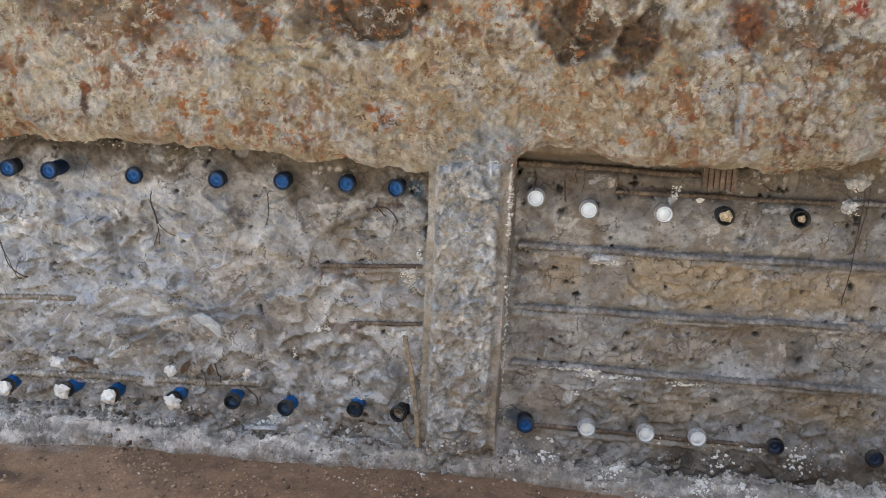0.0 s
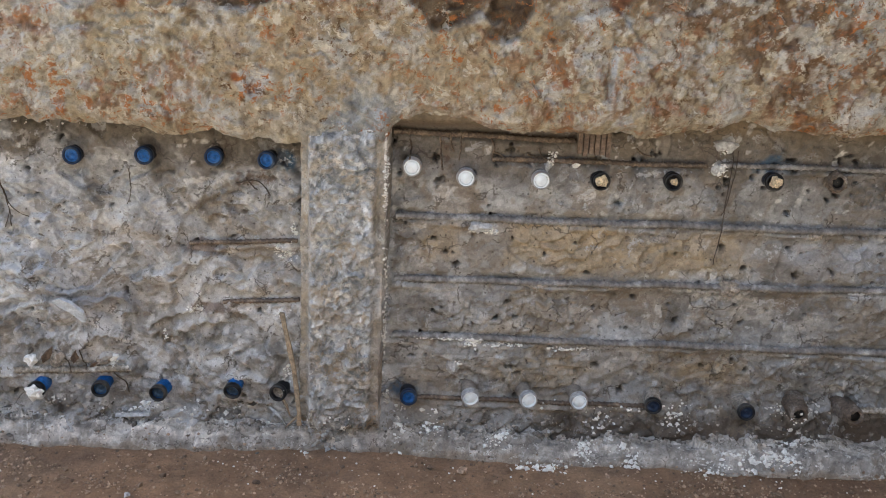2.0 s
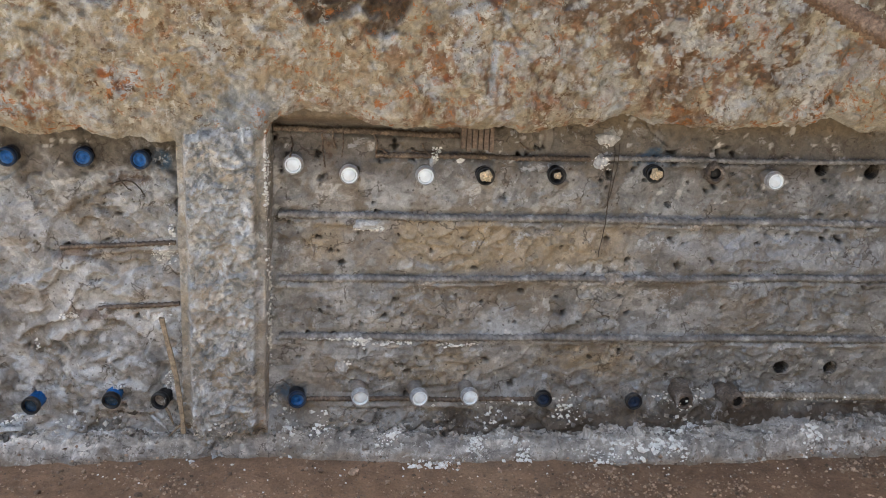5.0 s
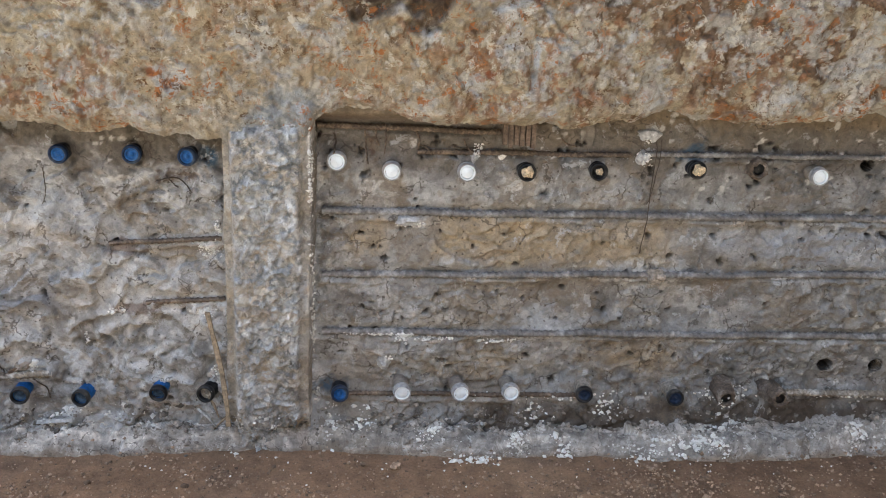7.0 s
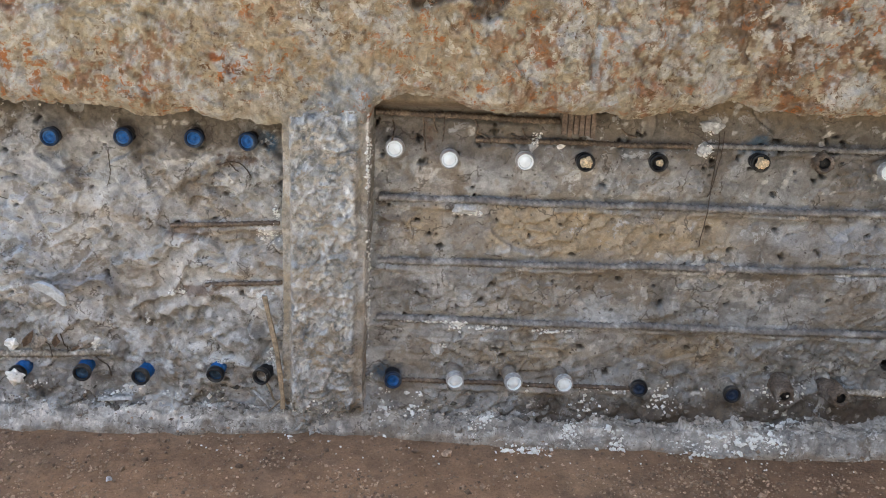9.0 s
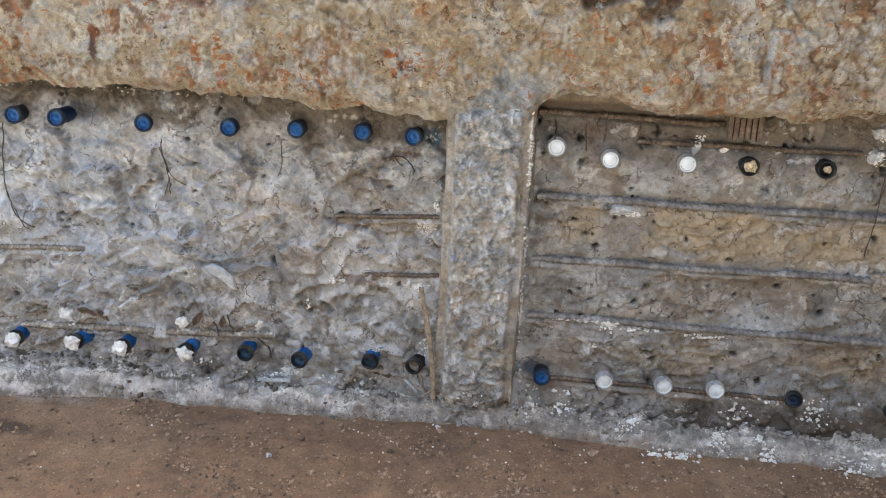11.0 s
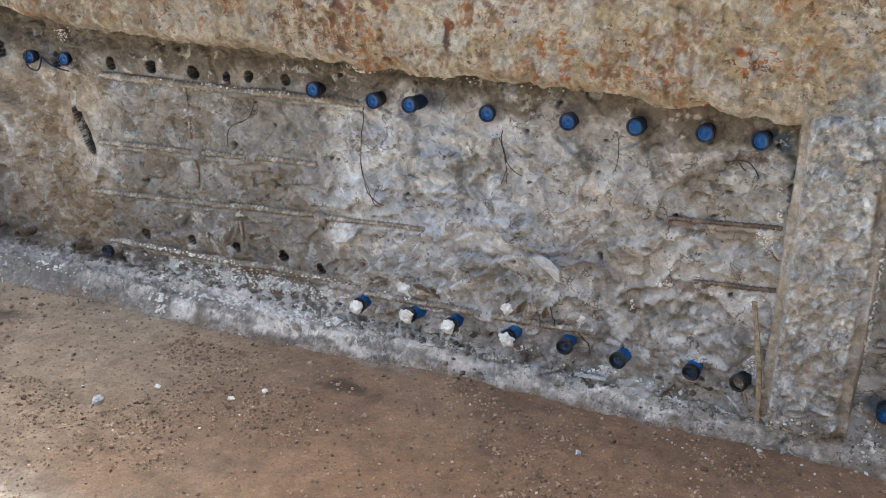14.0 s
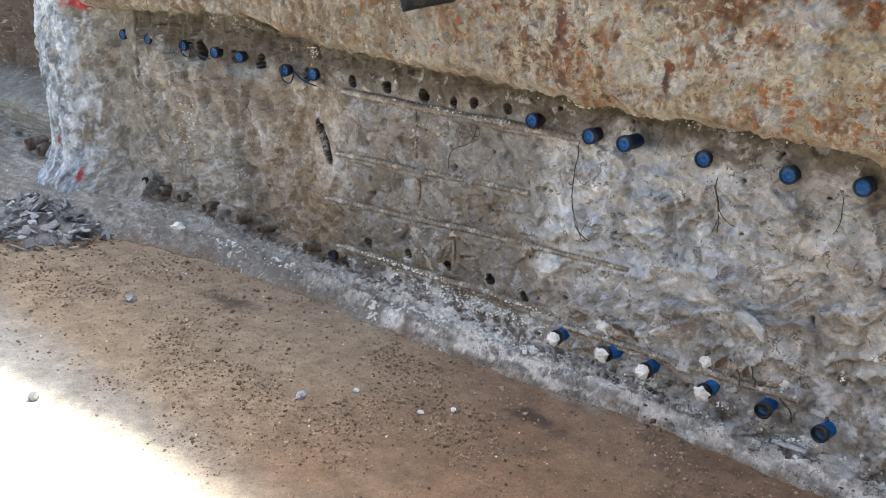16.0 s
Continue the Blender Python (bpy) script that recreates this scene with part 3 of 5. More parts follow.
    for cx, cz, rx, rz in ((-0.05, 0.665, 0.03, 0.03), (-0.20, 0.47, 0.03, 0.012), (-0.08, 0.468, 0.03, 0.02), (0.54, 0.752, 0.035, 0.016), (-0.33, 0.468, 0.02, 0.01)):
        col = paint(col, blob(X, Z, cx, cz, rx, rz, 22, 0.3, 0.9), (0.74, 0.70, 0.66))
    col = paint(col, blob(X, Z, -1.85, 0.135, 0.55, 0.05, 373, 0.5, 0.7) * smooth(fbm(X, Z, 0.07, 375, 4, 0.7), -0.3, 0.1), (0.84, 0.83, 0.81))
    col = paint(col, blob(X, Z, -1.1, 0.66, 0.42, 0.26, 377, 0.5) * smooth(fbm(X + 0.2 * Z, Z, 0.12, 379, 5, 0.65), -0.05, 0.1) * 0.75, (0.57, 0.60, 0.655))
    for cx, cz, rx, rz in ((-0.31, 0.662, 0.06, 0.022), (-0.27, 0.468, 0.05, 0.018), (-0.12, 0.885, 0.06, 0.02), (0.42, 0.99, 0.016, 0.045)):
        col = paint(col, blob(X, Z, cx, cz, rx, rz, 399, 0.35, 0.8) * 0.75, (0.17, 0.105, 0.07))
    # blue paint sprayed round some couplers
    for cx, cz, rx, rz, k in ((-0.06, 0.945, 0.045, 0.03, 0.8), (0.30, 0.195, 0.045, 0.03, 0.75), (1.40, 0.985, 0.05, 0.028, 0.7), (1.00, 0.95, 0.03, 0.035, 0.3),
                              (-2.94, 0.95, 0.05, 0.045, 0.5), (-0.66, 0.88, 0.02, 0.015, 0.3), (-1.16, 0.955, 0.04, 0.03, 0.5), (-4.2, 0.2, 0.05, 0.05, 0.7),
                              (-1.19, 0.185, 0.03, 0.03, 0.35), (0.77, 0.972, 0.03, 0.012, 0.35)):
        col = paint(col, blob(X, Z, cx, cz, rx, rz, 24, 0.5, 0.6) * k, (0.03, 0.11, 0.20))
    # shade in the sockets, painted as a faint dark halo round each coupler
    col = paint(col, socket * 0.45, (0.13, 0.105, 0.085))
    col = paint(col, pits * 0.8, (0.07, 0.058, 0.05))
    # unlit depth of the holes and the slot, painted nearly black
    col = paint(col, hole_shade * 0.95, (0.022, 0.018, 0.015))
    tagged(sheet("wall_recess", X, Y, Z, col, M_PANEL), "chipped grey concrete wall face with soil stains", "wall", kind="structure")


# ---- the soil-stained wall above, which overhangs the recesses ----
def build_upper():
    xs = np.concatenate([np.arange(-9, -4.8, 0.06), np.arange(-4.8, -2.9, 0.012), np.arange(-2.9, -1.7, 0.0075), np.arange(-1.7, 2.2, 0.0046), np.arange(2.2, 2.8, 0.012), np.arange(2.8, 4.2, 0.06)])
    v = np.concatenate([np.linspace(-0.28, 0, 18), np.arange(0.0045, 0.54, 0.0047), np.linspace(0.58, 2.3, 24)])
    X, V = np.meshgrid(xs, v, indexing="ij")
    lip = between(X, LIP) + 0.015 * fbm(X, X * 0, 0.09, 61, 5, 0.7)
    up = np.maximum(V, 0)
    back = np.maximum(-V, 0)
    share = smooth(V, 0, 0.6)
    crest = TOP + 0.35 * np.clip(-1.6 - X, 0, 1.7) + 0.05 * fbm(X, X * 0, 0.6, 228, 3)
    level = 1.08
    fade = np.exp(-up / np.maximum(0.14, 1.6 * np.abs(lip - level)))
    Z = level + (lip - level) * fade + up + 0.05 * back + (crest - 2.3 - level) * share * (up > 0)
    # the face leans out as it rises
    Y = 1.69 - 0.23 * np.minimum(up, 0.38) + back * 0.9
    Y += 0.030 * gauss(V, 0.022) * (1 - gauss(X - 0.12, 0.12))
    face = smooth(V, -0.02, 0.03)
    big, cell = facets(X, Z, 0.16, 71)
    tiny, chip = facets(X, Z, 0.024, 73)
    scales = shingle(fbm(X, Z, 0.26, 76, 5, 0.56) * 2.4 + 1.5 * Z)
    scales2 = shingle(fbm(X, Z, 0.10, 78, 5, 0.58) * 2.0 + 2.0 * Z)
    Y += face * (0.018 * fbm(X, Z, 0.4, 63, 3) - 0.014 * big - 0.007 * facets(X, Z, 0.05, 75)[0] - 0.0035 * tiny - 0.013 * scales - 0.008 * scales2) - 0.004 * fbm(X, Z, 0.03, 67, 4, 0.6)
    Y += 0.022 * gauss(X - 0.12, 0.12) * (1 - smooth(V, 0.10, 0.25))
    soil1 = blob(X, Z, 0.40, 1.43, 0.10, 0.085, 30, 0.15, 0.35)
    soil2 = blob(X, Z, 0.575, 1.42, 0.055, 0.105, 31, 0.15, 0.35, -18)
    soil3 = blob(X, Z, -0.13, 1.455, 0.12, 0.065, 32, 0.15, 0.5)
    soil4 = blob(X, Z, -0.28, 1.46, 0.10, 0.06, 33, 0.3, 0.6)
    Y += 0.03 * soil1 + 0.035 * soil2 + 0.02 * soil3
    Y += 0.012 * gauss(X - 0.852 - 0.006 * fbm(Z, Z, 0.05, 34, 2), 0.008) * smooth(Z, 1.17, 1.2) * (1 - smooth(Z, 1.34, 1.37))
    # pits
    pit = smooth(fbm(X, Z, 0.022, 69, 2), 0.72, 0.95)
    Y += 0.005 * pit * face
    for px, pz in ((0.148, 1.146), (0.60, 1.235)):
        Y += 0.02 * (1 - smooth(np.sqrt((X - px) ** 2 + (Z - pz) ** 2) / 0.009, 0.5, 1.2))
    leftish = 1 - smooth(X, -1.1, -0.6)
    col = np.zeros(X.shape + (3,)) + np.array((0.54, 0.445, 0.30))
    plain = blob(X, Z, 0.16, 1.25, 0.38, 0.15, 35, 0.5)
    mottled = fbm(X, Z, 0.07, 81, 5, 0.7)
    col = paint(col, smooth(fbm(X, Z, 0.26, 83, 5, 0.6) + 0.3 * mottled + 0.25 * leftish - 0.3 * plain, 0.0, 0.16) * 0.75, CREAM)
    col = paint(col, smooth(fbm(X, Z, 0.11, 97, 5, 0.7) - 0.3 * plain, 0.25, 0.36) * 0.75, (0.72, 0.70, 0.67))
    col = paint(col, smooth(fbm(X, Z, 0.09, 227, 5, 0.7), 0.30, 0.40) * 0.45, (0.40, 0.30, 0.18))
    col = paint(col, plain * 0.55, (0.53, 0.41, 0.26))
    streak = fbm(X, Z * 0.3, 0.030, 85, 4, 0.6)
    zone = smooth(fbm(X, Z, 0.3, 87, 3), -0.15, 0.35) * (1 - 0.8 * plain)
    col = paint(col, zone * smooth(streak + 0.2 * leftish, 0.38, 0.48) * 0.6, (0.38, 0.19, 0.085))
    spots = smooth(fbm(X, Z, 0.045, 89, 4, 0.6), 0.42, 0.47) * zone
    col = paint(col, spots * 0.75, (0.26, 0.12, 0.055))
    heavy = blob(X, Z, 1.45, 1.36, 0.42, 0.22, 36, 0.5)
    col = paint(col, heavy * smooth(fbm(X, Z, 0.11, 93, 5, 0.7), 0.06, 0.14) * 0.9, (0.19, 0.10, 0.05))
    col = paint(col, heavy * smooth(fbm(X, Z, 0.09, 327, 5, 0.7), 0.12, 0.2) * 0.75, (0.66, 0.64, 0.60))
    col = paint(col, blob(X, Z, 1.42, 1.13, 0.05, 0.04, 37, 0.4), (0.27, 0.12, 0.03))
    col = paint(col, smooth(Z, 1.35, 1.46) * smooth(fbm(X, Z, 0.14, 95, 5, 0.65), -0.02, 0.08) * 0.8, (0.17, 0.105, 0.06))
    col = paint(col, smooth(fbm(X, Z, 0.022, 99, 3), 0.5, 0.62) * 0.25, (0.17, 0.115, 0.07))
    grains = fbm(X, Z, 0.028, 305, 4, 0.75)
    col = paint(col, smooth(grains, 0.36, 0.44) * 0.15, (0.33, 0.22, 0.125))
    col = paint(col, smooth(-grains, 0.34, 0.44) * 0.12, (0.72, 0.66, 0.57))
    col = paint(col, smooth(fbm(X, Z * 0.7, 0.05, 307, 4, 0.7), 0.46, 0.53) * zone * 0.7, (0.33, 0.15, 0.065))
    # crisp orange and red rust specks, in swarms
    swarm = smooth(fbm(X, Z, 0.22, 351, 4, 0.6), -0.05, 0.35) * (1 - 0.8 * plain)
    col = paint(col, swarm * smooth(fbm(X, Z * 0.7, 0.036, 353, 4, 0.7), 0.46, 0.51) * 0.7, (0.40, 0.16, 0.065))
    col = paint(col, smooth(fbm(X, Z * 0.8, 0.046, 355, 4, 0.7), 0.46, 0.51) * swarm * 0.8, (0.24, 0.13, 0.06))
    col = paint(col, smooth(fbm(X, Z, 0.10, 357, 5, 0.75), 0.34, 0.42) * 0.6, (0.62, 0.62, 0.60))
    col = col * (1 - 0.22 * (1 - smooth(X, -1.9, -1.2)))[..., None]
    drip = (1 - smooth(X, -1.3, -1.0)) * smooth(fbm(X, Z * 0.16, 0.022, 359, 4, 0.65), 0.05, 0.25)
    col = paint(col, drip * 0.5, (0.68, 0.60, 0.46))
    col = paint(col, (1 - smooth(X, -2.2, -1.5)) * smooth(fbm(X, Z * 0.5, 0.09, 319, 5, 0.7), -0.05, 0.1) * 0.6, (0.24, 0.155, 0.085))
    # scraped pale patch in the far bay
    col = paint(col, blob(X, Z, -2.02, 1.16, 0.13, 0.07, 229, 0.3, 0.5) * 0.8, (0.60, 0.55, 0.47))
    # grey concrete of the strip laid bare below a slanting edge
    bare = smooth(X, -0.02, 0.02) * (1 - smooth(X, 0.25, 0.30)) * (1 - smooth(Z - np.interp(X, [-0.02, 0.15, 0.27], [1.02, 1.15, 1.13]) + 0.05 * fbm(X, Z, 0.05, 311, 4, 0.7), -0.015, 0.02))
    grey = np.zeros(X.shape + (3,)) + np.array((0.38, 0.385, 0.38))
    grey = paint(grey, smooth(fbm(X, Z, 0.06, 133, 4, 0.65), 0.1, 0.22) * 0.7, (0.53, 0.555, 0.58))
    grey = paint(grey, smooth(fbm(X, Z, 0.05, 135, 4, 0.65), 0.3, 0.42) * 0.6, (0.19, 0.21, 0.23))
    col = col * (1 - bare[..., None]) + grey * bare[..., None]
    clods = 0.75 + 0.25 * smooth(fbm(X, Z, 0.04, 391, 4, 0.7), -0.3, 0.3)
    for mask in (soil1, soil2):
        col = paint(col, mask * clods, (0.12, 0.072, 0.04))
    col = paint(col, soil3 * clods, (0.14, 0.088, 0.05))
    col = paint(col, soil4 * 0.8, (0.17, 0.11, 0.062))
    for cx, cz, rx, rz, c in ((-0.445, 1.42, 0.03, 0.038, (0.26, 0.10, 0.035)), (-1.026, 1.18, 0.012, 0.045, (0.13, 0.075, 0.065)), (-1.018, 1.225, 0.02, 0.02, (0.25, 0.09, 0.04)),
                              (-1.415, 1.13, 0.022, 0.045, (0.20, 0.13, 0.10)), (-1.40, 1.31, 0.022, 0.08, (0.22, 0.11, 0.085)), (0.84, 1.48, 0.05, 0.045, (0.24, 0.10, 0.05)),
                              (0.735, 1.225, 0.012, 0.012, (0.34, 0.11, 0.04)), (-0.12, 1.19, 0.05, 0.035, (0.60, 0.60, 0.60)), (-0.165, 1.205, 0.014, 0.012, (0.38, 0.13, 0.05)),
                              (-0.125, 1.17, 0.012, 0.014, (0.32, 0.11, 0.05)), (1.115, 1.53, 0.03, 0.02, (0.45, 0.06, 0.04)), (0.858, 1.27, 0.009, 0.08, (0.52, 0.53, 0.54)),
                              (-0.80, 1.40, 0.07, 0.04, (0.24, 0.13, 0.065)), (-0.62, 1.42, 0.09, 0.045, (0.56, 0.54, 0.51)), (-0.74, 1.44, 0.03, 0.025, (0.24, 0.10, 0.05))):
        col = paint(col, blob(X, Z, cx, cz, rx, rz, 38, 0.35, 0.5), c)
    col = greyer(col, 0.17, 1.18) * (1 + 0.10 * fbm(X, Z, 0.03, 209, 4, 0.75) + 0.08 * (chip - 0.5))[..., None]
    col = paint(col, pit * face * 0.3, (0.13, 0.08, 0.05))
    # fresh chips along the lip
    col = paint(col, gauss(V - 0.015, 0.025) * smooth(fbm(X, Z, 0.06, 101, 4), -0.1, 0.3) * 0.6, (0.60, 0.53, 0.43))
    tagged(sheet("wall_upper", X, Y, Z, col, M_UPPER), "tan concrete wall with rust stains and clinging soil", "wall", kind="structure")


def build_core():
    """The body of the wall behind its faces."""
    x0, x1, y0, y1, z1 = -5.15, 4.2, 2.07, 2.9, TOP
    verts = [(x, y, z) for x in (x0, x1) for y in (y0, y1) for z in (-0.3, z1)]
    faces = [(0, 1, 3, 2), (4, 6, 7, 5), (0, 4, 5, 1), (2, 3, 7, 6), (1, 5, 7, 3), (0, 2, 6, 4)]
    far = [(x - 4.1 if x < 0 else -5.15, 1.75 if y < 2.5 else 3.5, max(z, 1.62)) for x, y, z in verts]
    ob = new("wall_core", mesh_of("wall_core", verts + far, faces + [tuple(k + 8 for k in f) for f in faces], M_STUB, False))
    tagged(ob, "thick concrete body of the retaining wall", "wall", kind="structure")


# ---- strips of rough concrete between the bays ----
def build_pillar(name, x0, x1, front, z1, tint, label, step):
    """A rough upright strip whose sides run back into the wall."""
    w = x1 - x0
    s = np.concatenate([np.linspace(-0.17, 0, 14)[:-1], np.arange(0, w, step), w + np.linspace(0, 0.17, 14)])
    zs = np.arange(-0.05, z1, step)
    S, Z = np.meshgrid(s, zs, indexing="ij")
    side = np.maximum(-S, 0) + np.maximum(S - w, 0)
    inner = np.clip(S, 0, w)
    X = x0 + inner - 0.10 * np.maximum(-S, 0) + 0.10 * np.maximum(S - w, 0)
    Y = front + side
    edge = np.minimum(inner, w - inner)
    mid, cell = facets(X, Z, 0.05, 111)
    big, _ = facets(X, Z, 0.11, 117)
    tiny, chip = facets(X, Z, 0.024 if step < 0.01 else 0.05, 115)
    core = smooth(edge, 0.012, 0.04)
    amount = 1.0 if step < 0.01 else 0.4
    flakes = shingle(fbm(X, Z, 0.11, 113, 5, 0.56) * 2.2 + 2.5 * Z)
    Y -= amount * core * (0.013 * big + 0.010 * mid + 0.25 * step * 4 * tiny + 0.020 * flakes + 0.005 * fbm(X, Z, 0.05, 119, 4, 0.6)) + 0.003 * fbm(X, Z, 0.02, 121, 3)
    X = X + 0.006 * fbm(S, Z, 0.15, 123, 3) * smooth(-edge, -0.03, 0)
    return S, X, Y, Z, inner, w, edge, chip, tint, label, name


def build_pillars():
    S, X, Y, Z, inner, w, edge, cell, tint, label, name = build_pillar("wall_strip_1", 0.0, 0.247, 1.685, 1.20, None, "rough blue-grey concrete strip between two wall recesses", 0.0042)
    # recessed edge strip, and the groove of the stop end
    groove = smooth(inner + 0.006 * fbm(Z, Z, 0.08, 393, 4), 0.213, 0.222)
    Y += 0.012 * groove * (1 - 0.6 * gauss(Z - 0.62, 0.1)) + 0.008 * gauss(inner - 0.222, 0.005) * smooth(Z, 0.72, 0.75)
    Y += 0.03 * (1 - smooth(inner, 0.02, 0.034))
    Y += 0.055 - 0.055 * smooth(Z, 0.0, 1.05) + 0.09 * smooth(Z, 1.03, 1.13)
    X = X - 0.010 * (1 - smooth(Z, 0.1, 0.9))
    Y += 0.06 * (1 - smooth(Z, 0.05, 0.13))
    col = np.zeros(X.shape + (3,)) + np.array((0.385, 0.38, 0.37))
    col = paint(col, smooth(fbm(X, Z, 0.09, 131, 4, 0.65), -0.05, 0.10) * 0.75, (0.44, 0.37, 0.285))
    col = paint(col, smooth(fbm(X, Z, 0.06, 133, 4, 0.65), 0.1, 0.22) * 0.65, (0.53, 0.545, 0.555))
    col = paint(col, smooth(fbm(X, Z, 0.05, 135, 4, 0.65), 0.3, 0.42) * 0.7, (0.17, 0.195, 0.22))
    col = paint(col, blob(X, Z, 0.10, 0.22, 0.11, 0.13, 40, 0.6) * 0.5, (0.40, 0.32, 0.23))
    col = paint(col, blob(X, Z, 0.09, 0.49, 0.08, 0.03, 41, 0.5) * 0.6, (0.43, 0.30, 0.17))
    col = paint(col, smooth(cell, 0.80, 0.82) * 0.45, (0.58, 0.58, 0.58))
    col = paint(col, (1 - smooth(cell, 0.14, 0.16)) * 0.5, (0.25, 0.265, 0.28))
    col = paint(col, smooth(cell, 0.55, 0.57) * (1 - smooth(cell, 0.68, 0.70)) * 0.5, (0.47, 0.38, 0.27))
    col = 1.35 * col * (1 + 0.18 * fbm(X, Z, 0.03, 211, 4, 0.75))[..., None]
    col = paint(col, smooth(fbm(X, Z, 0.035, 361, 4, 0.75), 0.36, 0.42) * 0.6, (0.66, 0.68, 0.70))
    col = paint(col, smooth(fbm(X, Z, 0.03, 363, 4, 0.75), 0.42, 0.48) * 0.5, (0.17, 0.195, 0.22))
    col = greyer(col, 0.45)
    col = paint(col, groove * (0.65 + 0.25 * fbm(X, Z, 0.06, 395, 4)), (0.34, 0.29, 0.23))
    col = paint(col, groove * blob(X, Z, 0.23, 0.56, 0.02, 0.06, 42, 0.4), (0.46, 0.47, 0.49))
    col = paint(col, (1 - smooth(inner, 0.022, 0.034)) * (0.7 + 0.25 * fbm(X, Z, 0.06, 397, 4)), (0.42, 0.35, 0.26))
    col = paint(col, smooth(Z + 0.04 * fbm(X, Z, 0.08, 137, 3), 1.2, 1.25) * 0.7, (0.46, 0.36, 0.23))
    col = paint(col, smooth(inner, 0.238, 0.244) * smooth(fbm(X, Z * 0.5, 0.04, 139, 3), -0.1, 0.2) * 0.9, (0.74, 0.70, 0.65))
    tagged(sheet(name, X, Y, Z, col, M_PILLAR), label, "wall", kind="structure")

    S, X, Y, Z, inner, w, edge, cell, tint, label, name = build_pillar("wall_strip_2", -5.20, -4.32, 1.60, 1.6, None, "craggy pale blue-grey concrete strip with red marks", 0.011)
    Y -= 0.14 * (1 - smooth(Z, 0.0, 0.3)) + 0.030 * fbm(X, Z * 0.45, 0.2, 141, 5, 0.7) + 0.015 * facets(X, Z * 0.5, 0.10, 213)[0]
    Y += 0.20 * smooth(inner, 0.42, 0.80) + 0.12 * (1 - smooth(inner, 0.0, 0.2))
    X = X + 0.10 * (1 - smooth(Z, 0.0, 0.9)) * (inner / w - 0.3) + 0.03 * fbm(X * 0 + inner, Z, 0.3, 215, 3)
    col = np.zeros(X.shape + (3,)) + np.array((0.35, 0.40, 0.47))
    col = paint(col, smooth(fbm(X, Z * 0.3, 0.06, 143, 4, 0.75), 0.05, 0.15) * 0.85, (0.70, 0.74, 0.80))
    col = paint(col, smooth(fbm(X, Z * 0.6, 0.10, 145, 4, 0.7), 0.2, 0.35) * 0.8, (0.19, 0.21, 0.235))
    # brown side face, its colour darkened for the shade it stands in
    col = paint(col, smooth(inner + 0.08 * fbm(X, Z, 0.1, 217, 3), 0.46, 0.58) * 0.85, (0.27, 0.235, 0.19))
    col = col * (1 + 0.4 * fbm(X, Z * 0.6, 0.07, 219, 4, 0.7) + 0.6 * (cell - 0.5))[..., None]
    veins = smooth(1 - np.abs(fbm(X, Z * 0.45, 0.13, 321, 4, 0.6)), 0.90, 0.97)
    col = paint(col * 1.15, veins * 0.65 * (1 - smooth(inner, 0.6, 0.72)), (0.80, 0.85, 0.92))
    fine = smooth(1 - np.abs(fbm(X, Z * 0.6, 0.055, 387, 3, 0.6)), 0.88, 0.97)
    col = paint(col, fine * 0.5 * (1 - smooth(inner, 0.6, 0.72)), (0.80, 0.85, 0.92))
    for cx, cz, rx, rz in ((-4.93, 0.33, 0.022, 0.03), (-4.66, 0.18, 0.02, 0.035), (-4.62, 1.13, 0.09, 0.03), (-4.35, 1.15, 0.03, 0.03)):
        col = paint(col, blob(X, Z, cx, cz, rx, rz, 43, 0.3, 0.5), (0.50, 0.05, 0.05))
    tagged(sheet(name, X, Y, Z, col, M_PILLAR), label, "wall", kind="structure")


# ---- cement apron at the foot ----
EDGE = [(-9, 1.3), (-4.6, 1.25), (-4.0, 1.42), (-3.4, 1.58), (-2.9, 1.61), (-2.1, 1.64), (-1.4, 1.68), (-1.0, 1.75), (-0.4, 1.75), (-0.05, 1.765), (0.3, 1.765), (0.52, 1.735), (1.0, 1.715), (1.55, 1.70), (2.3, 1.73), (4.2, 1.72)]
HEAD = [(-9, 0.10), (-3.2, 0.10), (-2.0, 0.115), (-1.4, 0.10), (-0.5, 0.085), (0.3, 0.09), (0.8, 0.07), (1.5, 0.07), (2.3, 0.10), (4.2, 0.10)]


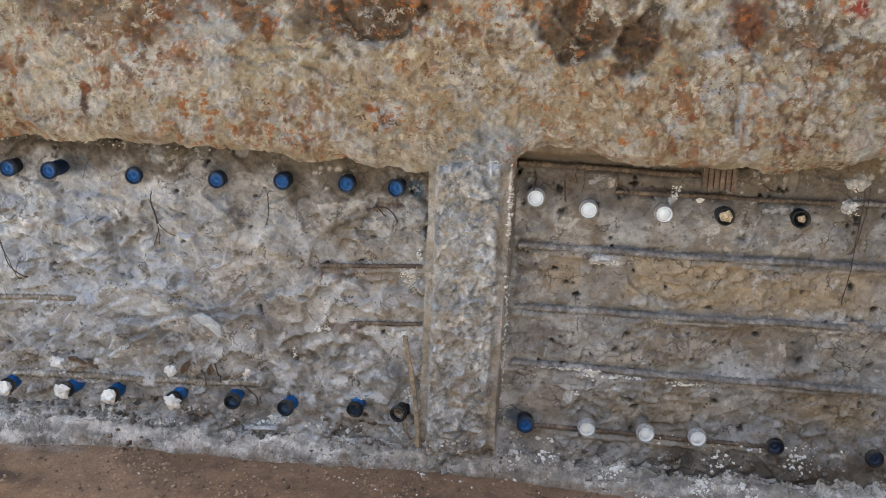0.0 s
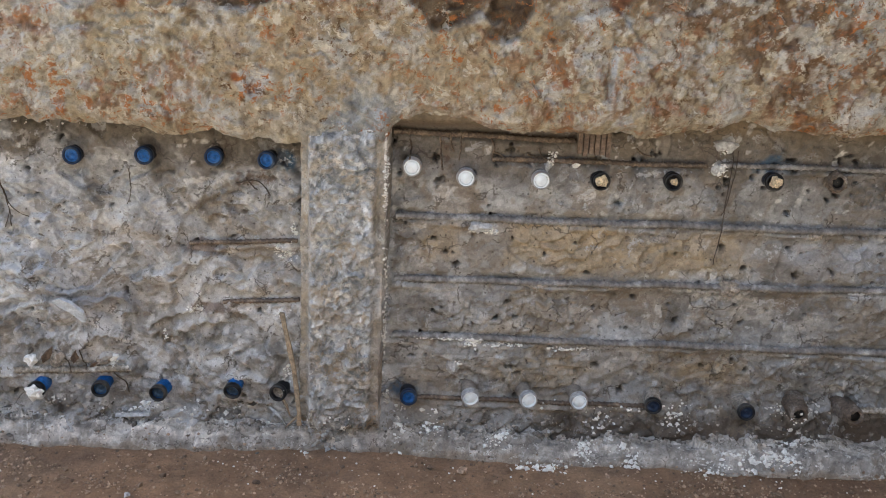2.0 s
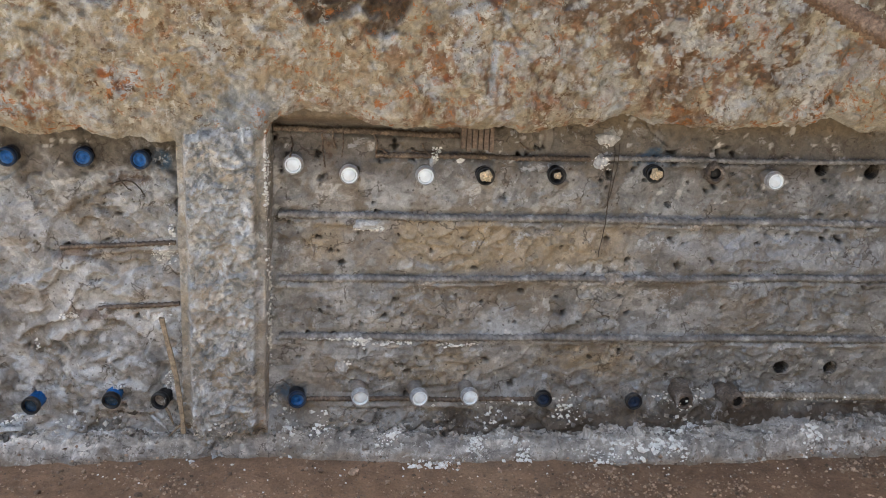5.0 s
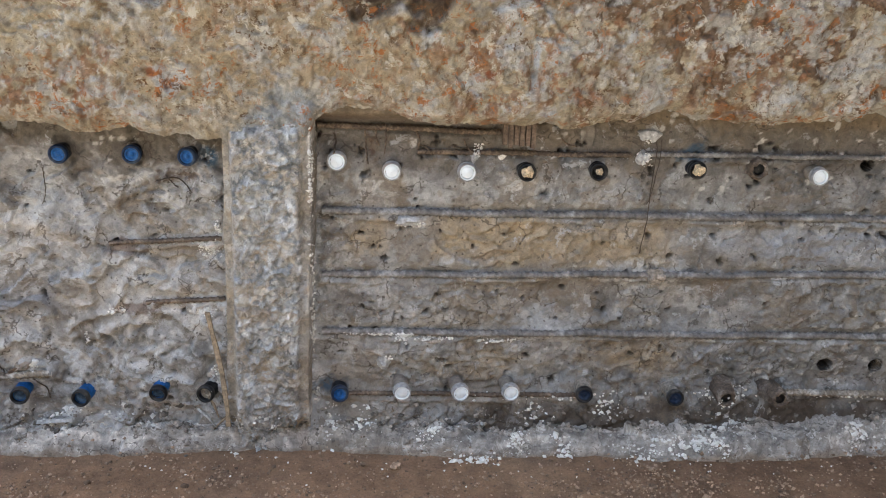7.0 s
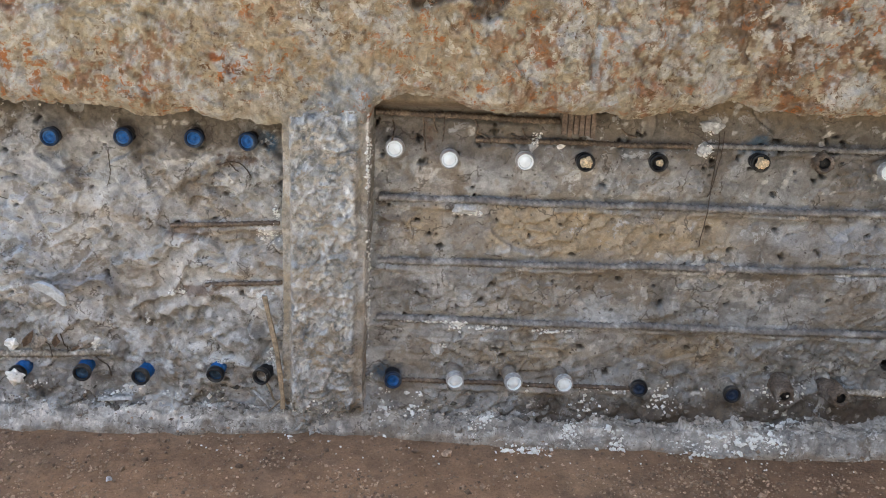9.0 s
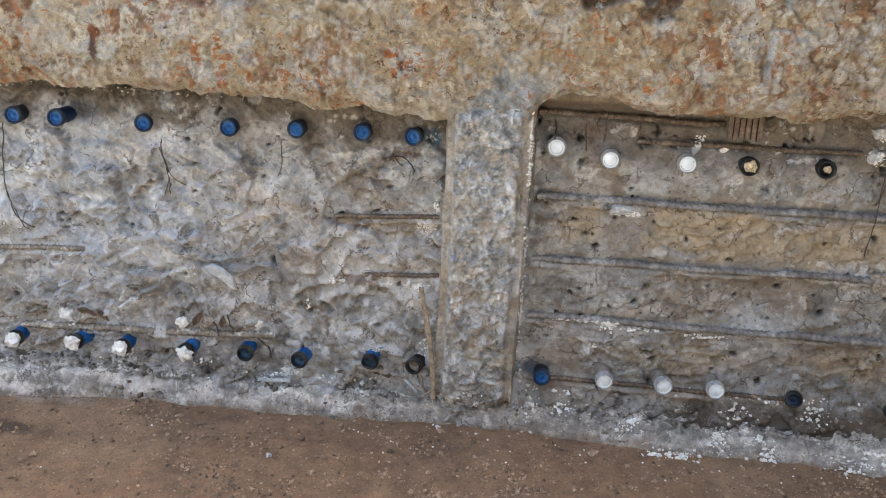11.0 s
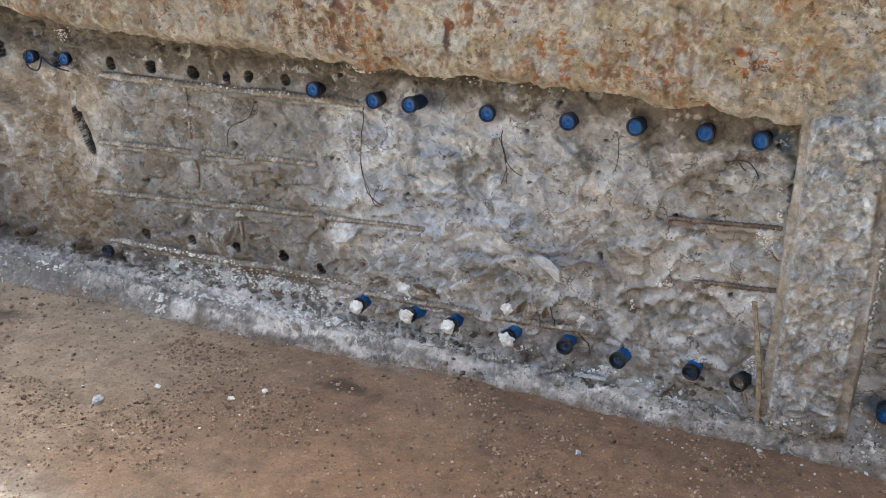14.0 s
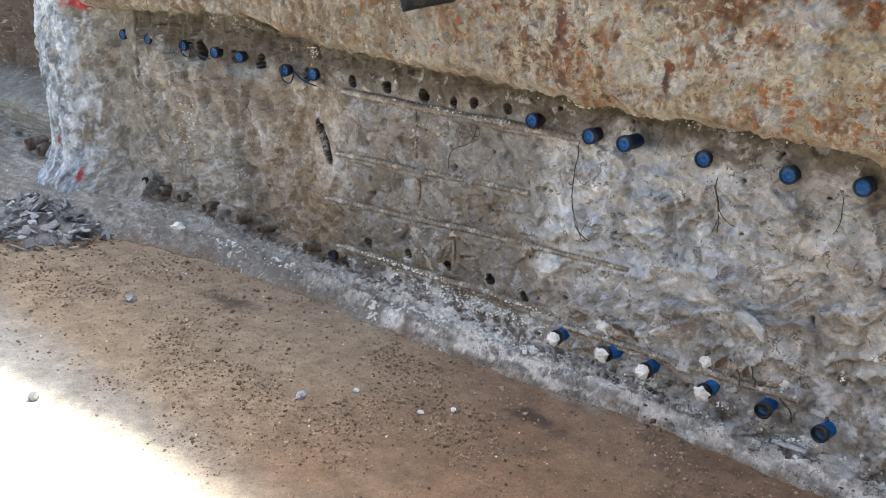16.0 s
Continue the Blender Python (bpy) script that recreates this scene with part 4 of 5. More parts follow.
def build_apron():
    xs = np.concatenate([np.arange(-9, -4.4, 0.06), np.arange(-4.4, -2.9, 0.012), np.arange(-2.9, 2.75, 0.0055), np.arange(2.75, 4.2, 0.06)])
    t = np.concatenate([np.linspace(-0.12, 0, 4)[:-1], np.linspace(0, 1, 42)])
    X, T = np.meshgrid(xs, t, indexing="ij")
    e = between(X, EDGE) + 0.020 * fbm(X, X * 0, 0.2, 151, 5, 0.65)
    Y = e + (1.87 - e) * np.maximum(T, 0) + 0.02 * np.minimum(T, 0)
    Z = between(X, HEAD) * np.clip(smooth(T, 0.0, 0.26) * 0.6 + 0.4 * np.maximum(T, 0), 0, 1) + 0.3 * np.minimum(T, 0)
    inside = smooth(T, 0.0, 0.12)
    tiny, chip = facets(X, Y * 1.4, 0.026, 159)
    Z += inside * (0.006 * tiny + 0.014 * shingle(fbm(X * 0.5, Y * 2, 0.14, 315, 5, 0.6) * 2.5))
    Z += inside * (0.014 * fbm(X, Y, 0.14, 153, 4, 0.6) + 0.014 * facets(X, Y * 1.5, 0.07, 155)[0] + 0.004 * fbm(X, Y, 0.03, 157, 3))
    W = Y + 1.3 * Z
    col = np.zeros(X.shape + (3,)) + np.array((0.37, 0.36, 0.34))
    col = paint(col, smooth(fbm(X * 0.5, W * 2, 0.10, 161, 5, 0.7), 0.0, 0.15) * 0.75, (0.53, 0.53, 0.525))
    col = paint(col, smooth(fbm(X * 0.6, W * 2, 0.14, 163, 4, 0.7), 0.2, 0.34) * 0.7, (0.17, 0.165, 0.16))
    col = paint(col, smooth(X, 0.6, 1.4) * smooth(fbm(X * 0.4, W * 2, 0.14, 165, 4), -0.2, 0.3) * 0.6, (0.24, 0.24, 0.24))
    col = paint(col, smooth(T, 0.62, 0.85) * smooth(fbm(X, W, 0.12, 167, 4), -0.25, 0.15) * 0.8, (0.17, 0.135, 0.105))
    col = paint(col, (1 - smooth(T, 0.04, 0.12)) * 0.35, (0.22, 0.20, 0.18))
    col = col * (1 + 0.2 * fbm(X, W * 1.5, 0.05, 221, 4, 0.7) + 0.45 * (chip - 0.5))[..., None]
    col = paint(col * 1.22, (1 - smooth(X, -2.4, -1.9)) * (1 - smooth(T, 0.4, 0.75)) * 0.55, (0.25, 0.245, 0.235))
    col = paint(col, (1 - smooth(T, 0.2, 0.5)) * smooth(fbm(X, W * 2, 0.1, 381, 4, 0.7), -0.1, 0.15) * 0.5, (0.22, 0.215, 0.205))
    lime = smooth(fbm(X * 0.6, W, 0.06, 169, 4, 0.65), -0.1, 0.2)
    for cx, cy, rx, ry, k in ((-1.85, 1.75, 0.6, 0.11, 1.0), (-1.75, 1.72, 0.4, 0.07, 1.0), (-1.1, 1.78, 0.25, 0.06, 0.8), (-0.8, 1.80, 0.35, 0.05, 0.5), (1.6, 1.82, 0.09, 0.04, 0.9), (-2.6, 1.75, 0.3, 0.07, 0.5)):
        col = paint(col, blob(X, Y, cx, cy, rx, ry, 45, 0.5, 0.6) * lime * k, (0.86, 0.85, 0.83))
    col = paint(col, blob(X, Y, -1.82, 1.79, 0.5, 0.045, 383, 0.4, 0.8) * 0.85, (0.86, 0.85, 0.82))
    col = col * np.array((1.06, 0.99, 0.93)) * (1 + 0.25 * smooth(X, -1.2, -0.3))[..., None]
    col = paint(col, (1 - smooth(T + 0.10 * fbm(X, W, 0.08, 385, 4, 0.7), 0.0, 0.09)) * 0.7, (0.29, 0.215, 0.15))
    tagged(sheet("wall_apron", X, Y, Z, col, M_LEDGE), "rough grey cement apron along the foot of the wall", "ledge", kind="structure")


# ---- ground ----
def build_ground():
    far = np.array([2, 5, 12, 30, 90, 300, 1200])
    xs = np.concatenate([-5.6 - far[::-1], np.arange(-5.6, -3.2, 0.03), np.arange(-3.2, 2.6, 0.013), 2.6 + far])
    ys = np.concatenate([-0.2 - far[::-1], np.arange(-0.2, 0.4, 0.03), np.arange(0.4, 1.95, 0.012), 1.95 + far])
    X, Y = np.meshgrid(xs, ys, indexing="ij")
    near = smooth(X, -6, -5) * (1 - smooth(X, 2.4, 2.7)) * smooth(Y, -0.4, 0)
    tracks = fbm(X + 0.4 * Y, Y * 2.2, 0.5, 171, 4, 0.55)
    Z = near * (0.006 * tracks + 0.0035 * fbm(X, Y, 0.05, 173, 4, 0.6) + 0.002 * fbm(X, Y, 0.02, 175, 2)) - 0.004
    col = np.zeros(X.shape + (3,)) + np.array((0.30, 0.187, 0.118))
    col = paint(col, smooth(fbm(X, Y, 0.5, 177, 5, 0.6), -0.2, 0.4) * 0.55, (0.36, 0.245, 0.16))
    col = paint(col, smooth(fbm(X, Y, 0.25, 179, 5, 0.6), 0.15, 0.45) * 0.5, (0.22, 0.145, 0.10))
    wide = 1 - smooth(X + 0.4 * fbm(X, Y, 0.8, 181, 3), -2.8, -1.0)
    col = paint(col, wide * 0.65, (0.45, 0.365, 0.27))
    col = paint(col, wide * smooth(-Y, -0.75, -0.45) * 0.9, (0.52, 0.50, 0.47))
    col = paint(col, smooth(X, 0.6, 1.7) * 0.7, (0.19, 0.118, 0.076))
    ragged = 0.30 * fbm(X, Y, 0.7, 183, 4, 0.6)
    brown = smooth(X, -6, -5) * (1 - smooth(X, 3.0, 4.5)) * smooth(Y + ragged, -0.25, 0.35)
    col = paint(col, (1 - brown) * 0.9, (0.40, 0.385, 0.36))
    for cx, cy, rx, ry in ((-1.33, 1.50, 0.09, 0.035), (1.0, 1.42, 0.14, 0.05), (-2.9, 1.35, 0.12, 0.05)):
        col = paint(col, blob(X, Y, cx, cy, rx, ry, 47, 0.6, 0.7) * 0.75, (0.065, 0.05, 0.042))
    col = paint(col, blob(X, Y, -1.3, 1.70, 0.12, 0.03, 48, 0.6, 0.7) * 0.5, (0.42, 0.38, 0.34))
    col = col * (0.86 - 0.04 * smooth(X, -1.2, -0.2) + 0.22 * fbm(X, Y, 0.06, 365, 4, 0.7) * near)[..., None]
    tagged(sheet("ground", X, Y, Z, col, M_EARTH), "damp brown earth floor strewn with fine gravel", "ground", kind="structure")


build_core()
build_panel()
build_upper()
build_pillars()
build_apron()
build_ground()


# ---- reinforcing bars bedded in the wall ----
def rebar_mesh(name, length, radius, material, sides=12):
    """A deformed bar along +x with slanting ribs."""
    step, pitch = 0.0033, 0.0198
    n = max(4, int(length / step))
    verts, faces = [], []
    for i in range(n + 1):
        x = length * i / n
        for k in range(sides):
            a = 2 * math.pi * k / sides
            lean = 0.8 * math.sin(a) * radius
            rib = max(0.0, math.cos(2 * math.pi * (x + lean) / pitch)) ** 3
            spine = 1.0 if k in (0, sides // 2) else 0.0
            r = radius * (1 + 0.42 * max(rib, spine * 0.8))
            wander = 0.0012 * math.sin(x * 9) + 0.0008 * math.sin(x * 23 + 1)
            verts.append((x, r * math.cos(a) + wander, r * math.sin(a) + wander))
    for i in range(n):
        for k in range(sides):
            b = (k + 1) % sides
            faces.append((i * sides + k, i * sides + b, (i + 1) * sides + b, (i + 1) * sides + k))
    faces += [tuple(range(sides))[::-1], tuple(n * sides + k for k in range(sides))]
    return mesh_of(name, verts, faces, material)


BAR_LOOK = [(M_STEEL, "grey cement-dusted ribbed steel bar bedded in the wall"), (M_STEEL_PALE, "pale mortar-coated ribbed steel bar bedded in the wall"), (M_RUST, "thin rusty brown steel bar bedded in the wall")]
for x0, z0, x1, z1, r, finish in BARS:
    mat, label = BAR_LOOK[finish]
    length = math.hypot(x1 - x0, z1 - z0)
    bar = new("reinforcing_bar", rebar_mesh("reinforcing_bar", length, r, mat))
    bar.matrix_world = pose(x0, FACE - 0.004 - (0.003 if z0 > 0.85 or x0 > -1.5 or z0 < 0.3 else 0.0) - float(forward(np.array((x0 + x1) / 2), np.array(z0))), z0, 0, -math.degrees(math.atan2(z1 - z0, x1 - x0)), 0)
    tagged(bar, label, "steel bar", "horizontal bars in the wall")
for x, z0, z1 in ((-2.21, 0.70, 0.894), (-2.19, 0.493, 0.644), (-2.168, 0.277, 0.422), (-1.99, 0.30, 0.40)):
    bar = new("vertical_bar", tube("vertical_bar", [(x, FACE - 0.010, z0), (x - 0.004, FACE - 0.008, (z0 + z1) / 2), (x - 0.01, FACE - 0.010, z1)], 0.0065, M_STEEL_PALE, 8))
    tagged(bar, "short upright mortar-coated bar on the wall face", "steel bar", "upright bars in the wall")


# ---- couplers ----
CACHE = {}


def cached(key, make):
    if key not in CACHE:
        CACHE[key] = make()
    return CACHE[key]


def ring_profile(r_out, r_in, y0, y1, b=0.002):
    return [(r_in, y0), (r_out - b, y0), (r_out, y0 + b), (r_out, y1 - b), (r_out - b, y1), (r_in + b, y1), (r_in, y1 - b), (r_in, y0)]


COUPLER_LABEL = {
    "blue": "dirty blue plastic-capped bar coupler set in the concrete", "blue_long": "blue bar coupler standing well out of the concrete",
    "white": "white ring-capped bar coupler set in the concrete", "foam": "black bar coupler stuffed with cream foam",
    "mortar": "blue bar coupler with a white mortar clump in its mouth", "open_blue": "blue bar coupler with an open black mouth",
    "black": "open black bar coupler at the foot of the wall", "navy": "concrete-crusted bar coupler with a dark blue cap", "stub": "crusted grey stub of a broken bar coupler"}


def deeper(x, z, end, more):
    """The place a little further into the wall on the same line of sight."""
    k = (end + more + 0.93) / (end + 0.93)
    return 0.3 + (x - 0.3) * k, 1.57 + (z - 1.57) * k, end + more


def coupler(x, z, kind, yaw=0.0, tilt=0.0, end=1.752, size=1.0):
    """A bar coupler along -y whose mouth stands at y = end."""
    base = new("bar_coupler")
    L = 0.13
    base.matrix_world = pose(x, end, z, tilt + random.uniform(-3, 3), random.uniform(-180, 180), yaw + random.uniform(-3, 3)) @ Matrix.Diagonal((size, 1, size, 1))
    tagged(base, COUPLER_LABEL[kind], "bar coupler", "bar couplers in the wall")
    sleeve = {"blue": M_GRIMY, "blue_long": M_BLUE_DARK, "white": M_TAN_SLEEVE, "foam": M_GRIMY, "mortar": M_BLUE, "open_blue": M_BLUE, "black": M_BLACK, "navy": M_STUB, "stub": M_STUB}[kind]
    if kind == "stub":
        me = cached("stub", lambda: lathe("sleeve", [(0.034, -L), (0.033, -0.05), (0.031, -0.02), (0.027, 0), (0.020, 0.001), (0.017, -0.02), (0.016, -0.05), (0.001, -0.05)], M_RUSTY_STUB, 22, 0.16, 5))
        part("sleeve", me, base)
        # black disc stands in for the unlit inside of the stub
        part("bore", cached("bore", lambda: lathe("bore", [(0.0175, -0.018), (0.0170, -0.012), (0.001, -0.014)], M_BLACK, 20)), base, "black disc in place of the stub's unlit inside")
        return base
    crust = 0.10 if kind == "navy" else 0.0
    me = cached("sleeve" + kind, lambda: lathe("sleeve", [(0.0245, -L), (0.0245, -0.014), (0.0235, -0.012), (0.018, -0.012)], sleeve, 24, crust, 3))
    part("sleeve", me, base)
    if kind == "white":
        part("cap_rim", cached("wrim", lambda: lathe("cap_rim", ring_profile(0.0275, 0.0235, -0.018, 0.0, 0.002), M_WHITE_DUSTY, 28)), base, "greyish white plastic rim")
        part("cap_ring", cached("wring", lambda: lathe("cap_ring", ring_profile(0.0236, 0.0190, -0.022, -0.001, 0.0015), M_WHITE, 28)), base, "white plastic ring")
        part("cap_seat", cached("wseat", lambda: lathe("cap_seat", [(0.0245, -0.022), (0.0245, -0.014), (0.0003, -0.014)], M_WHITE_DUSTY, 28)), base, "grey seat of the cap")
        part("cap", cached("wcap", lambda: lathe("cap", [(0.0180, -0.016), (0.0180, -0.006), (0.0170, -0.004), (0.0125, -0.0035), (0.0105, -0.002), (0.0003, -0.0012)], M_WHITE, 28)), base, "white plastic centre disc")
        part("washer", cached("wash", lambda: lathe("washer", ring_profile(0.029, 0.024, -0.024, -0.018, 0.0015), M_WHITE_DUSTY, 28)), base)
        return base
    rim = {"blue": M_BLUE_DARK, "blue_long": M_BLUE_DARK, "foam": M_BLACK, "mortar": M_BLACK, "open_blue": M_BLACK, "black": M_BLACK, "navy": M_BLACK}[kind]
    part("rim", cached("rim" + kind, lambda: lathe("rim", ring_profile(0.0275, 0.0195, -0.022, 0.0, 0.003), rim, 28)), base)
    clump = 0.6 if 1.08 < x < 1.11 else 1.0
    plug = {"blue": M_BLUE, "blue_long": M_BLUE, "foam": M_BLACK, "mortar": M_BLACK, "open_blue": M_BLUE_DUSTY, "black": M_STUB, "navy": M_BLUE_DARK}[kind]
    depth = {"blue": -0.005, "blue_long": -0.006, "navy": -0.006, "open_blue": -0.016, "black": -0.018}.get(kind, -0.02)
    part("plug", cached("plug" + kind, lambda: lathe("plug", [(0.0205, depth - 0.01), (0.0205, depth), (0.0150, depth), (0.0140, depth - 0.004), (0.006, depth - 0.004), (0.0050, depth - 0.002), (0.0003, depth - 0.002)], plug, 24)), base)
    if kind == "foam":
        k = random.randrange(3)
        cl = part("foam", cached("foam%d" % k, lambda: lump_mesh("foam", M_CREAM, 0.0165, k + 2, (1, 0.7, 1), 3, 0.6)), base, "cream foam plug")
        cl.location, cl.scale = (0.002, -0.002, -0.001), (clump, clump, clump)
    if kind == "mortar":
        k = random.randrange(3)
        cl = part("mortar_clump", cached("mort%d" % k, lambda: lump_mesh("mortar_clump", M_MORTAR, 0.025, k + 12, (1, 0.75, 0.95), 3, 0.6)), base, "white mortar clump")
        cl.location = (random.uniform(-0.006, 0.006), -0.010, 0)
    return base


for x, z in ((-4.365, 0.983), (-4.113, 0.984), (-3.785, 0.984), (-3.513, 0.980), (-3.312, 0.981), (-2.977, 0.960), (-2.782, 0.967)):
    x, z, end = deeper(x, z, 1.752, 0.028)
    coupler(x, z, "blue", yaw=10, end=end)
for x, z in ((-1.594, 0.955), (-1.353, 0.940), (-0.935, 0.941), (-0.667, 0.944), (-0.459, 0.951), (-0.256, 0.955)):
    x, z, end = deeper(x, z, 1.752, 0.022)
    coupler(x, z, "blue", end=end)
coupler(-1.206, 0.944, "blue_long", end=1.735)
coupler(-0.107, 0.948, "blue", yaw=-14, end=1.768)
for x, z, kind in ((-1.427, 0.183, "mortar"), (-1.217, 0.190, "mortar"), (-1.054, 0.184, "mortar"), (-0.836, 0.188, "mortar"), (-0.634, 0.200, "open_blue"),
                   (-0.456, 0.192, "open_blue"), (-0.222, 0.206, "open_blue"), (-0.081, 0.207, "black")):
    coupler(x, z, kind, tilt=random.uniform(3, 9), yaw=random.uniform(-12, 2), end=1.745)
coupler(-4.27, 0.19, "navy", size=0.85)
for x, z in ((-4.132, 0.159), (-3.935, 0.164), (-3.700, 0.160), (-3.405, 0.172), (-3.226, 0.150), (-2.878, 0.159)):
    coupler(x, z, "stub", tilt=8, end=1.765, size=0.85)
coupler(-2.674, 0.169, "navy")
for x, z, kind, end in ((0.320, 0.949, "white", 1.745), (0.480, 0.918, "white", 1.765), (0.701, 0.921, "white", 1.76), (0.879, 0.924, "foam", 1.765), (1.094, 0.929, "foam", 1.77),
                        (1.391, 0.942, "foam", 1.765), (1.588, 0.943, "stub", 1.78), (1.769, 0.931, "white", 1.755), (2.36, 0.915, "navy", 1.76)):
    coupler(x, z, kind, end=end)
for x, z, kind in ((0.528, 0.213, "white"), (0.713, 0.213, "white"), (0.872, 0.214, "white"), (1.107, 0.206, "navy"), (1.406, 0.196, "navy"), (1.575, 0.194, "stub"), (1.758, 0.193, "stub")):
    coupler(x, z, kind, tilt=random.uniform(2, 7), end=1.742)
coupler(0.333, 0.192, "blue", tilt=3, end=1.775)
for x, z in ((-5.62, 0.17), (-5.45, 0.16)):
    coupler(x, z, "stub", end=1.70, size=1.3)


# ---- unseen walls, added behind the camera and to its right to block sky ----
def build_unseen_bank():
    xs, zs = np.arange(-16, 14.1, 0.25), np.arange(-0.2, 5.2, 0.2)
    X, Z = np.meshgrid(xs, zs, indexing="ij")
    Y = -6.2 + 0.25 * fbm(X, Z, 1.5, 231, 4) - 0.12 * Z
    col = np.zeros(X.shape + (3,)) + np.array((0.20, 0.185, 0.165))
    col = paint(col, smooth(fbm(X, Z, 1.2, 233, 4), -0.2, 0.4) * 0.6, (0.26, 0.24, 0.215))
    tagged(sheet("unseen_bank", X, Y, Z, col, M_UPPER, True), "unseen tan earth bank added behind to block low sky", "wall", kind="structure")


# added out of view to keep sky light off the right-hand bay
def build_unseen_end_wall():
    ys, zs = np.arange(-6.2, 2.1, 0.15), np.arange(-0.2, 5.2, 0.15)
    Y, Z = np.meshgrid(ys, zs, indexing="ij")
    X = 3.7 + 0.12 * fbm(Y, Z, 0.9, 235, 4)
    col = np.zeros(X.shape + (3,)) + np.array((0.18, 0.15, 0.12))
    col = paint(col, smooth(fbm(Y, Z, 0.8, 237, 4), -0.2, 0.4) * 0.6, (0.23, 0.195, 0.16))
    tagged(sheet("unseen_end_wall", X, Y, Z, col, M_UPPER), "unseen grey-brown wall added to block sky on the right", "wall", kind="structure")


build_unseen_bank()
build_unseen_end_wall()
bpy.context.view_layer.update()
GRAPH = bpy.context.evaluated_depsgraph_get()


def on_floor(x, y, top=0.14):
    hit, place, *_ = scene.ray_cast(GRAPH, Vector((x, y, top)), Vector((0, 0, -1)))
    return place.z if hit else 0.0


def on_wall(x, z):
    hit, place, *_ = scene.ray_cast(GRAPH, Vector((x, 0.6, z)), Vector((0, 1, 0)))
    return place.y if hit else FACE


# ---- loose grit, crumbs and stones ----
ROCK = [(1, 0, 0), (-1, 0, 0), (0, 1, 0), (0, -1, 0), (0, 0, 1), (0, 0, -1)]
ROCK_FACES = [(0, 2, 4), (2, 1, 4), (1, 3, 4), (3, 0, 4), (2, 0, 5), (1, 2, 5), (3, 1, 5), (0, 3, 5)]


def grit(name, spots, material, label, category):
    """Many small broken grains at spots of (x, y, z, size), joined."""
    rng = random.Random(8)
    verts, faces = [], []
    for x, y, z, size in spots:
        q = Euler((rng.uniform(0, 6), rng.uniform(0, 6), rng.uniform(0, 6))).to_matrix()
        n = len(verts)
        for v in ROCK:
            p = q @ Vector([c * size * rng.uniform(0.55, 1.25) for c in v])
            verts.append((x + p.x, y + p.y, z + p.z * 0.75))
        faces += [tuple(n + k for k in f) for f in ROCK_FACES]
    ob = new(name, mesh_of(name, verts, faces, material, False))
    return tagged(ob, label, category, kind="stuff")


rng = random.Random(21)
gx = np.array([rng.uniform(-4.6, 2.4) for _ in range(120000)])
gy = np.array([rng.uniform(0.45, 1.80) for _ in range(120000)])
want = np.clip(0.16 + 0.8 * smooth(fbm(gx + 0.4 * gy, gy * 1.5, 0.45, 241, 4, 0.6), 0.0, 0.5), 0, 1)
want = want * np.where(gx < -1.2, 0.35 + 0.65 * smooth(gy, 0.75, 1.15), 1.0)
spots = []
for x, y, w in zip(gx, gy, want):
    if y < between(x, EDGE) + 0.015 and rng.random() < w * 0.85:
        size = 0.0024 + 0.0064 * rng.random() ** 3 + (0.010 * rng.random() if rng.random() < 0.035 else 0)
        spots.append((x, y, on_floor(x, y) + size * 0.3, size))
grit("gravel", spots, M_PEBBLE, "loose brown grit and gravel on the earth floor", "gravel")

crumbs = []
CLUMPS = [(0.42, 1.79, 0.05), (0.62, 1.77, 0.05), (0.30, 1.80, 0.03), (0.12, 1.75, 0.06), (0.03, 1.76, 0.05), (0.90, 1.75, 0.05), (1.05, 1.74, 0.05), (1.42, 1.73, 0.07), (1.50, 1.74, 0.06), (1.56, 1.72, 0.05),
          (1.60, 1.80, 0.06), (1.20, 1.82, 0.05), (0.95, 1.82, 0.06), (0.75, 1.70, 0.10), (1.30, 1.72, 0.10), (2.05, 1.75, 0.05), (-0.55, 1.80, 0.12), (-0.3, 1.81, 0.10), (-0.8, 1.81, 0.09),
          (-1.1, 1.81, 0.1), (-1.75, 1.74, 0.12), (-2.0, 1.72, 0.12), (-2.15, 1.70, 0.1), (-2.3, 1.66, 0.05), (-1.55, 1.76, 0.1), (-2.9, 1.68, 0.15), (-3.4, 1.66, 0.2)]
for cx, cy, r in CLUMPS:
    for _ in range(70):
        x, y = cx + rng.gauss(0, r * 0.42), cy + rng.gauss(0, 0.013)
        if y > 1.845:
            continue
        s = 0.0025 + 0.010 * rng.random() ** 3
        crumbs.append((x, y, on_floor(x, y) + s * 0.4, s))
for _ in range(60):
    x, y = rng.uniform(-0.3, 2.3), 1.72 - abs(rng.gauss(0, 0.09))
    s = rng.uniform(0.002, 0.0055)
    crumbs.append((x, y, on_floor(x, y) + s * 0.4, s))
for _ in range(90):
    x, y = rng.uniform(-4.2, -0.3), rng.uniform(0.6, 1.7)
    s = rng.uniform(0.002, 0.0065)
    crumbs.append((x, y, on_floor(x, y) + s * 0.4, s))
grit("mortar_crumbs", crumbs, M_MORTAR, "scattered white mortar crumbs at the foot of the wall", "mortar crumbs")

# rubble caught on top of the apron
rubble = []
for _ in range(2600):
    x = rng.uniform(-3.6, 2.4)
    y = 1.80 + rng.gauss(0, 0.02)
    if vnoise(np.array(x * 5), np.array(0.5), 251) < 0.42 or y > 1.85:
        continue
    s = 0.003 + 0.013 * rng.random() ** 3
    rubble.append((x, y, on_floor(x, y) + s * 0.3, s))
grit("concrete_rubble", rubble, earthy("grey_rubble", False, (0.27, 0.24, 0.21), grain=60, contrast=0.5, island=True), "small grey concrete rubble on the apron", "rubble")

